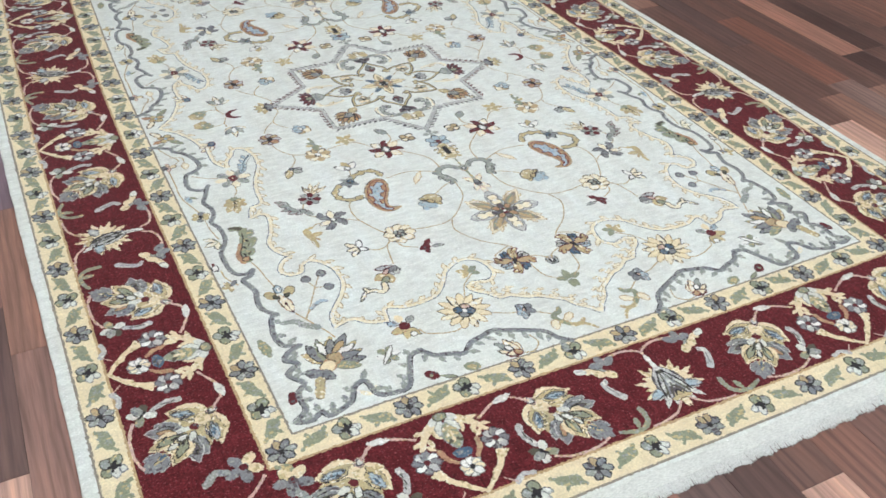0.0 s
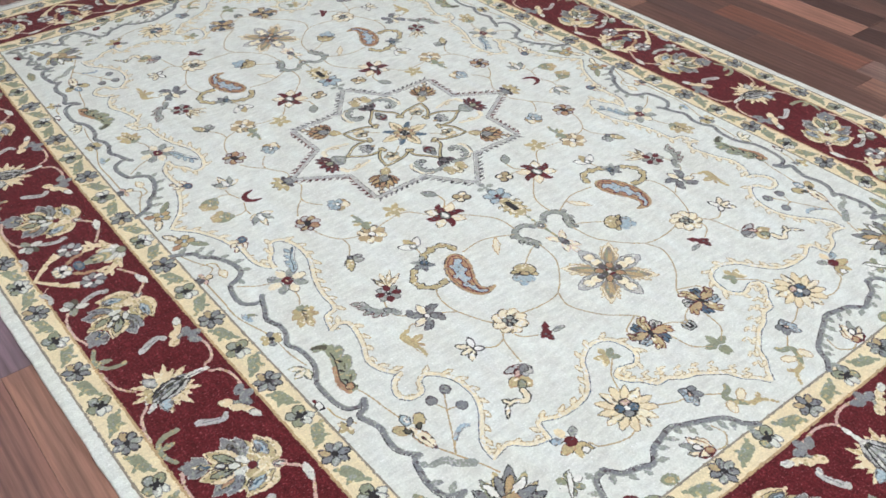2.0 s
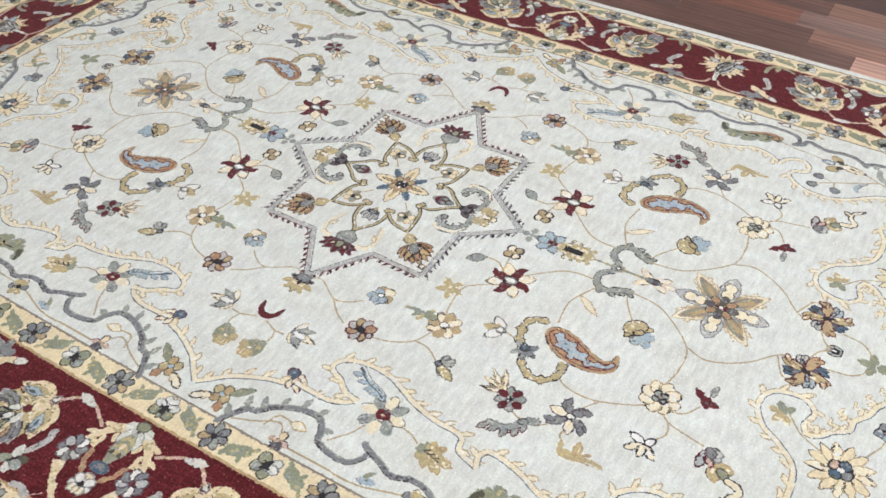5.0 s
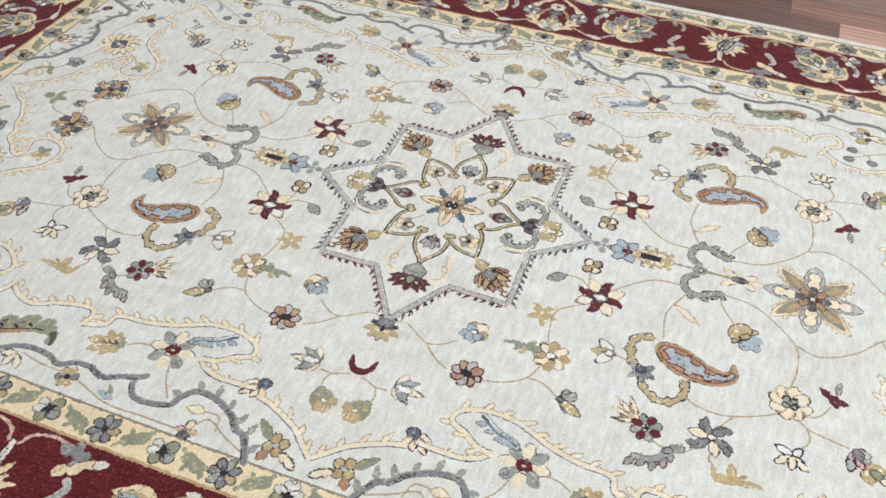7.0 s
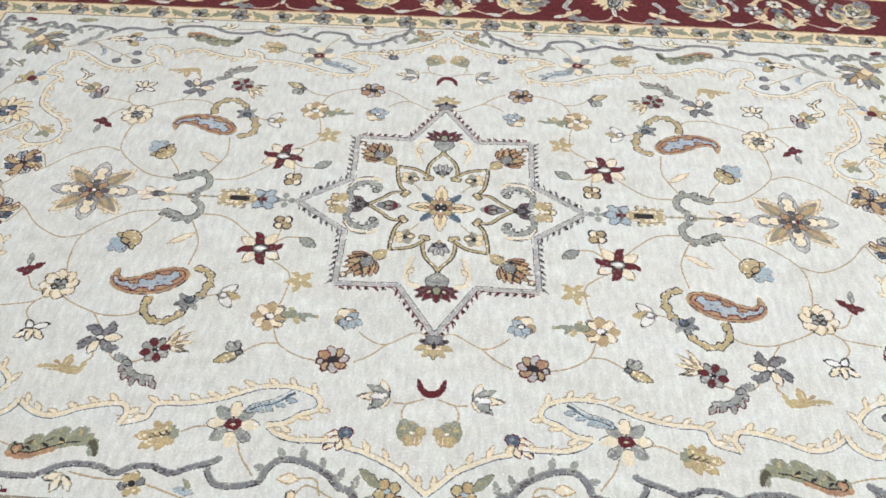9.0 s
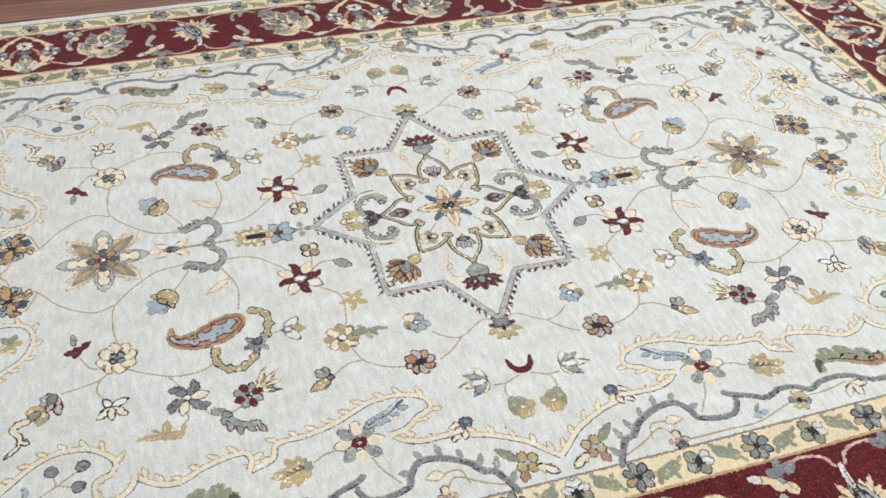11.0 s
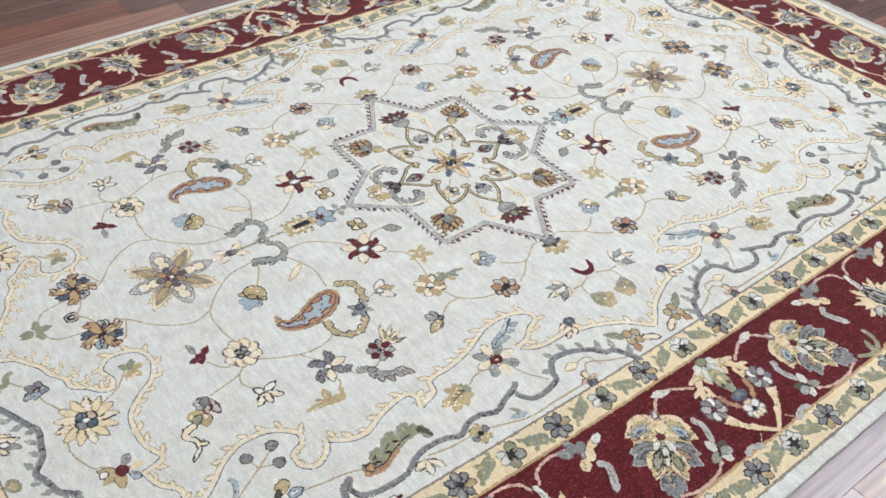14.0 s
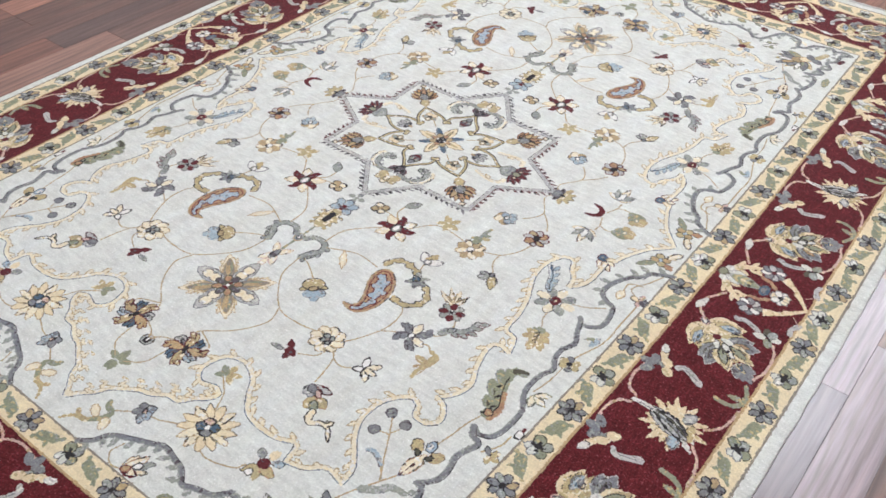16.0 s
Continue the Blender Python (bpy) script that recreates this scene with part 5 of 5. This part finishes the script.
on_x_axis, on_y_axis = set(np.unique(piece[0])), set(np.unique(piece[:, 0]))
table = np.zeros((4, SHIFT), np.int64)
for q in range(4):
    for k in range(SHIFT):
        qx, qy = q & 1, q >> 1
        if k < GROUNDS or k in on_y_axis:
            qx = 0
        if k < GROUNDS or k in on_x_axis:
            qy = 0
        table[q, k] = k + SHIFT * (qx + 2 * qy)
full_piece = np.vstack([np.hstack([corner_copy(table[2 * fy + fx][piece], fx, fy) for fx in (1, 0)]) for fy in (1, 0)])
full_colour = np.vstack([np.hstack([corner_copy(colour, fx, fy) for fx in (1, 0)]) for fy in (1, 0)])
code = full_piece * 64 + full_colour
cut = np.ones(code.shape, bool)
cut[:, 1:] = code[:, 1:] != code[:, :-1]
cut[:, ::26] = True
rows, starts = np.nonzero(cut)
nxt = np.r_[starts[1:], 0]
ends = np.where(np.r_[rows[1:] != rows[:-1], True], 2 * NX, nxt)
run_piece, run_colour = full_piece[rows, starts], full_colour[rows, starts]


DRIFT_X = (0.0048, -0.0111, 0.0021, 0.0082, 0.0070, 0.0025, -0.0024, 0.0032, -0.0061, -0.0056, 0.0005, -0.0009, 0.0006, -0.0027, -0.0080, -0.0004, -0.0005, -0.0002, -0.0015, 0.0062, 0.0025)
DRIFT_Y = (0.0006, 0.0009, 0.0031, 0.0103, 0.0090, 0.0003, -0.0011, -0.0086, 0.0096, 0.0244, -0.0018, -0.0003, -0.0020, -0.0034, -0.0037, 0.0004, -0.0000, -0.0019, 0.0021, -0.0010, -0.0118)
POWERS = [(n - j, j) for n in range(6) for j in range(n + 1)]


def lay(x, y):
    """From the drawing to the floor: the small drift of a handmade rug, in metres."""
    wx = sum(c * x ** i * y ** j for c, (i, j) in zip(DRIFT_X, POWERS))
    wy = sum(c * x ** i * y ** j for c, (i, j) in zip(DRIFT_Y, POWERS))
    return (x + wx) * K, (y + wy) * K


def weave(name, idx):
    xa, xb = (starts[idx] - NX) * G, (ends[idx] - NX) * G
    ya, yb = (rows[idx] - NY) * G, (rows[idx] - NY + 1) * G
    x, y = lay(np.stack([xa, xb, xb, xa], 1).ravel(), np.stack([ya, ya, yb, yb], 1).ravel())
    n = len(idx)
    me = bpy.data.meshes.new(name)
    me.vertices.add(4 * n)
    me.vertices.foreach_set("co", np.stack([x, y, np.zeros(4 * n)], 1).ravel())
    me.loops.add(4 * n)
    me.loops.foreach_set("vertex_index", np.arange(4 * n))
    me.polygons.add(n)
    me.polygons.foreach_set("loop_start", np.arange(0, 4 * n, 4))
    used, slot = np.unique(run_colour[idx], return_inverse=True)
    for c in used:
        me.materials.append(WOOLS[c])
    me.polygons.foreach_set("material_index", slot.astype(np.int32))
    me.update(calc_edges=True)
    return me


rug = tagged(new("rug"), "hand-knotted wool rug, ivory floral field with wine-red border", "rug")
order = np.argsort(run_piece, kind="stable")
keys, first_at = np.unique(run_piece[order], return_index=True)
bands = {}
for k, idx in zip(keys, np.split(order, first_at[1:])):
    name, band_name, label = PIECES[k % SHIFT]
    ob = new(name, weave(name, idx))
    if k < GROUNDS:
        bands[name] = ob
        ob.parent = rug
        tagged(ob, {"field": "ivory wool field with scattered flowers", "main_border": "wine-red wool border with palmettes",
                    "selvedge": "plain ivory wool edge"}.get(name, "narrow cream wool guard stripe with rosettes"))
    else:
        ob.parent = bands[band_name]
        tagged(ob, label)

# the body of the rug under the pile, with a rounded edge
bm = bmesh.new()
steps = 60
outline = [(x, -HALF_Y) for x in np.linspace(-HALF_X, HALF_X, steps)] + [(HALF_X, y) for y in np.linspace(-HALF_Y, HALF_Y, steps)[1:]]
outline += [(-x, -y) for x, y in outline[1:-1]]
levels = ((0.0, -0.0004), (0.004, -0.0015), (0.0055, -0.0045), (0.004, -RUG_T + 0.0006), (0.0, -RUG_T))
loops = []
for grow, z in levels:
    loop = []
    for k, (x, y) in enumerate(outline):
        px, py = lay(np.array(x), np.array(y))
        jitter = 0.0008 * math.sin(k * 2.7) + 0.0006 * math.sin(k * 7.9)
        nx_ = (1 if x > 0 else -1) if abs(abs(x) - HALF_X) < 1e-6 else 0
        ny_ = (1 if y > 0 else -1) if abs(abs(y) - HALF_Y) < 1e-6 else 0
        loop.append(bm.verts.new((float(px) + nx_ * (grow + jitter * (grow > 0)), float(py) + ny_ * (grow + jitter * (grow > 0)), z)))
    loops.append(loop)
for a, b in zip(loops, loops[1:]):
    for k in range(len(a)):
        bm.faces.new((a[k - 1], b[k - 1], b[k], a[k]))
bm.faces.new(loops[0])
bm.faces.new(loops[-1][::-1])
bmesh.ops.recalc_face_normals(bm, faces=bm.faces[:])
part("backing", bm, WOOLS[CODE["ivory"]], rug, "ivory wool body and bound edge")

# flat-woven ends and their clipped fringe
for sx in (-1, 1):
    bm = bmesh.new()
    n = 160
    strip = []
    for k in range(n + 1):
        y = -HALF_Y + 2 * HALF_Y * k / n
        xa, ya = lay(np.array(sx * (HALF_X - 0.004)), np.array(y))
        depth = (KILIM + 0.002 * math.sin(k * 0.21) + 0.001 * math.sin(k * 0.83 + sx)) * K
        strip.append([bm.verts.new((float(xa) + sx * q, float(ya), z)) for q, z in ((0, -0.0012), (depth * 0.5, -0.0032), (depth, -0.0050), (depth + 0.001, -RUG_T), (0, -RUG_T))])
    for a, b in zip(strip, strip[1:]):
        for j in range(4):
            bm.faces.new((a[j], a[j + 1], b[j + 1], b[j]))
    bm.faces.new(strip[0])
    bm.faces.new(strip[-1][::-1])
    bmesh.ops.recalc_face_normals(bm, faces=bm.faces[:])
    part("kilim_end", bm, COTTON, rug, "flat-woven off-white cotton end strip")
    verts, faces = [], []
    frng = random.Random(11 + sx)
    count = 2400
    for k in range(count):
        if frng.random() < 0.05 or math.sin(k * 0.37) * math.sin(k * 0.113) > 0.9:
            continue
        y = -HALF_Y + 2 * HALF_Y * (k + frng.random() * 0.8) / count
        xa, ya = lay(np.array(sx * HALF_X), np.array(y))
        x_at, y_at = float(xa) + sx * (KILIM * K - 0.007), float(ya)
        length = frng.uniform(0.016, 0.020) * (1 + 0.10 * math.sin(k * 0.11))
        drift, w = frng.uniform(-0.002, 0.002), frng.uniform(0.0010, 0.0017)
        base = len(verts)
        for q in range(4):
            t = q / 3
            cx, cy, cz = x_at + sx * length * t, y_at + drift * t * t, -0.0036 - 0.0032 * t + 0.0010 * math.sin(3 * t + k)
            r = w * (1 - 0.45 * t)
            verts += [(cx, cy - r, cz), (cx, cy, cz + r), (cx, cy + r, cz), (cx, cy, cz - r)]
        for q in range(3):
            for j in range(4):
                a, b = base + 4 * q + j, base + 4 * q + (j + 1) % 4
                faces.append((a, b, b + 4, a + 4))
        faces.append((base + 12, base + 13, base + 14, base + 15))
    me = bpy.data.meshes.new("fringe")
    me.from_pydata(verts, [], faces)
    me.materials.append(YARN)
    ob = new("fringe", me)
    ob.parent = rug
    tagged(ob, "short clipped white cotton fringe", kind="stuff")

# ---- floor strips ----
STRIP_W, SEAM_Y = 0.0868, -0.983
LENGTHS = (0.34, 0.47, 0.62, 0.80)


def strip_bm(bm, x, y, length, z):
    """One strip with a narrow bevel round its top."""
    e, g = 0.0004, 0.0002
    low = [(x + g, y + g), (x + length - g, y + g), (x + length - g, y + STRIP_W - g), (x + g, y + STRIP_W - g)]
    top = [(x + g + e, y + g + e), (x + length - g - e, y + g + e), (x + length - g - e, y + STRIP_W - g - e), (x + g + e, y + STRIP_W - g - e)]
    a = [bm.verts.new((px, py, z - 0.004)) for px, py in low]
    b = [bm.verts.new((px, py, z - 0.0007)) for px, py in low]
    c = [bm.verts.new((px, py, z)) for px, py in top]
    for lo, hi in ((a, b), (b, c)):
        for k in range(4):
            bm.faces.new((lo[k], lo[(k + 1) % 4], hi[(k + 1) % 4], hi[k]))
    bm.faces.new(c)


STRIPS = {}


def strip_at(x, y, length, tone):
    key = round(length, 2)
    if key not in STRIPS:
        bm = bmesh.new()
        strip_bm(bm, 0, 0, length, 0)
        STRIPS[key] = mesh_of("floor_strip", bm, LAMINATE)
    ob = new("floor_strip", STRIPS[key])
    ob.location, ob.color, ob.parent = (x, y, FLOOR_Z), srgb(*tone), floor


srng = random.Random(5)
# rows whose joints and tones the place shows, glare included: row, first joint, then lengths and tones
# lilac tones that open rows -1 and 0 have lamp glare painted in
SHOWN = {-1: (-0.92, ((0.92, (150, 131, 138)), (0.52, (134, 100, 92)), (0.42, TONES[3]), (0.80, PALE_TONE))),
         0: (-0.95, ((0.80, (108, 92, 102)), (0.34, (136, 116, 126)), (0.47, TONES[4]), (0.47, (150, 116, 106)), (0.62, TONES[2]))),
         12: (1.09, ((0.38, TONES[1]), (0.47, PALE_TONE), (0.62, TONES[2]))),
         22: (-1.10, ((0.95, TONES[4]), (0.80, TONES[1]), (0.47, PALE_TONE), (0.62, TONES[3]))),
         24: (-0.60, ((0.62, TONES[1]), (0.46, TONES[5]), (0.62, (150, 122, 114)))),
         26: (-0.62, ((0.36, TONES[2]), (0.62, (176, 128, 112)), (0.62, TONES[0])))}
far = bmesh.new()
for r in range(math.floor((y0 - SEAM_Y) / STRIP_W) + 1, math.floor((y1 - SEAM_Y) / STRIP_W)):
    y = SEAM_Y + r * STRIP_W
    shown, at = [], x0
    if r in SHOWN:
        q, runs = SHOWN[r]
        for length, tone in runs:
            shown.append((q, length, tone))
            q += length
    while at < x1 - 0.02:
        nxt = min([q for q, _, _ in shown if q >= at - 1e-6] or [x1])
        if shown and abs(nxt - at) < 1e-6:
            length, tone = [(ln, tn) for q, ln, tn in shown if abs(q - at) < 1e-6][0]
        else:
            length, tone = srng.choice(LENGTHS), srng.choice(TONES)
            if srng.random() < 0.05:
                tone = PALE_TONE
            if nxt - at - length < 0.15:
                length = nxt - at
        mid = (at + length / 2, y + STRIP_W / 2)
        under = abs(mid[1]) < 0.82 and at > -1.25 and at + length < 1.28
        near = -1.35 < mid[1] < -0.80 and -1.2 < mid[0] < 2.0 or 0.80 < mid[1] < 1.85 and -1.2 < mid[0] < 1.5 or abs(mid[1]) < 0.95 and 1.2 < mid[0] < 2.0
        if near:
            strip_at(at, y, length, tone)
        elif not under:
            strip_bm(far, at, y, length, FLOOR_Z)
        at += length
ob = part("floor_strips", far, LAMINATE_FAR, floor)
tagged(ob, "brown laminate strips farther off", kind="stuff")
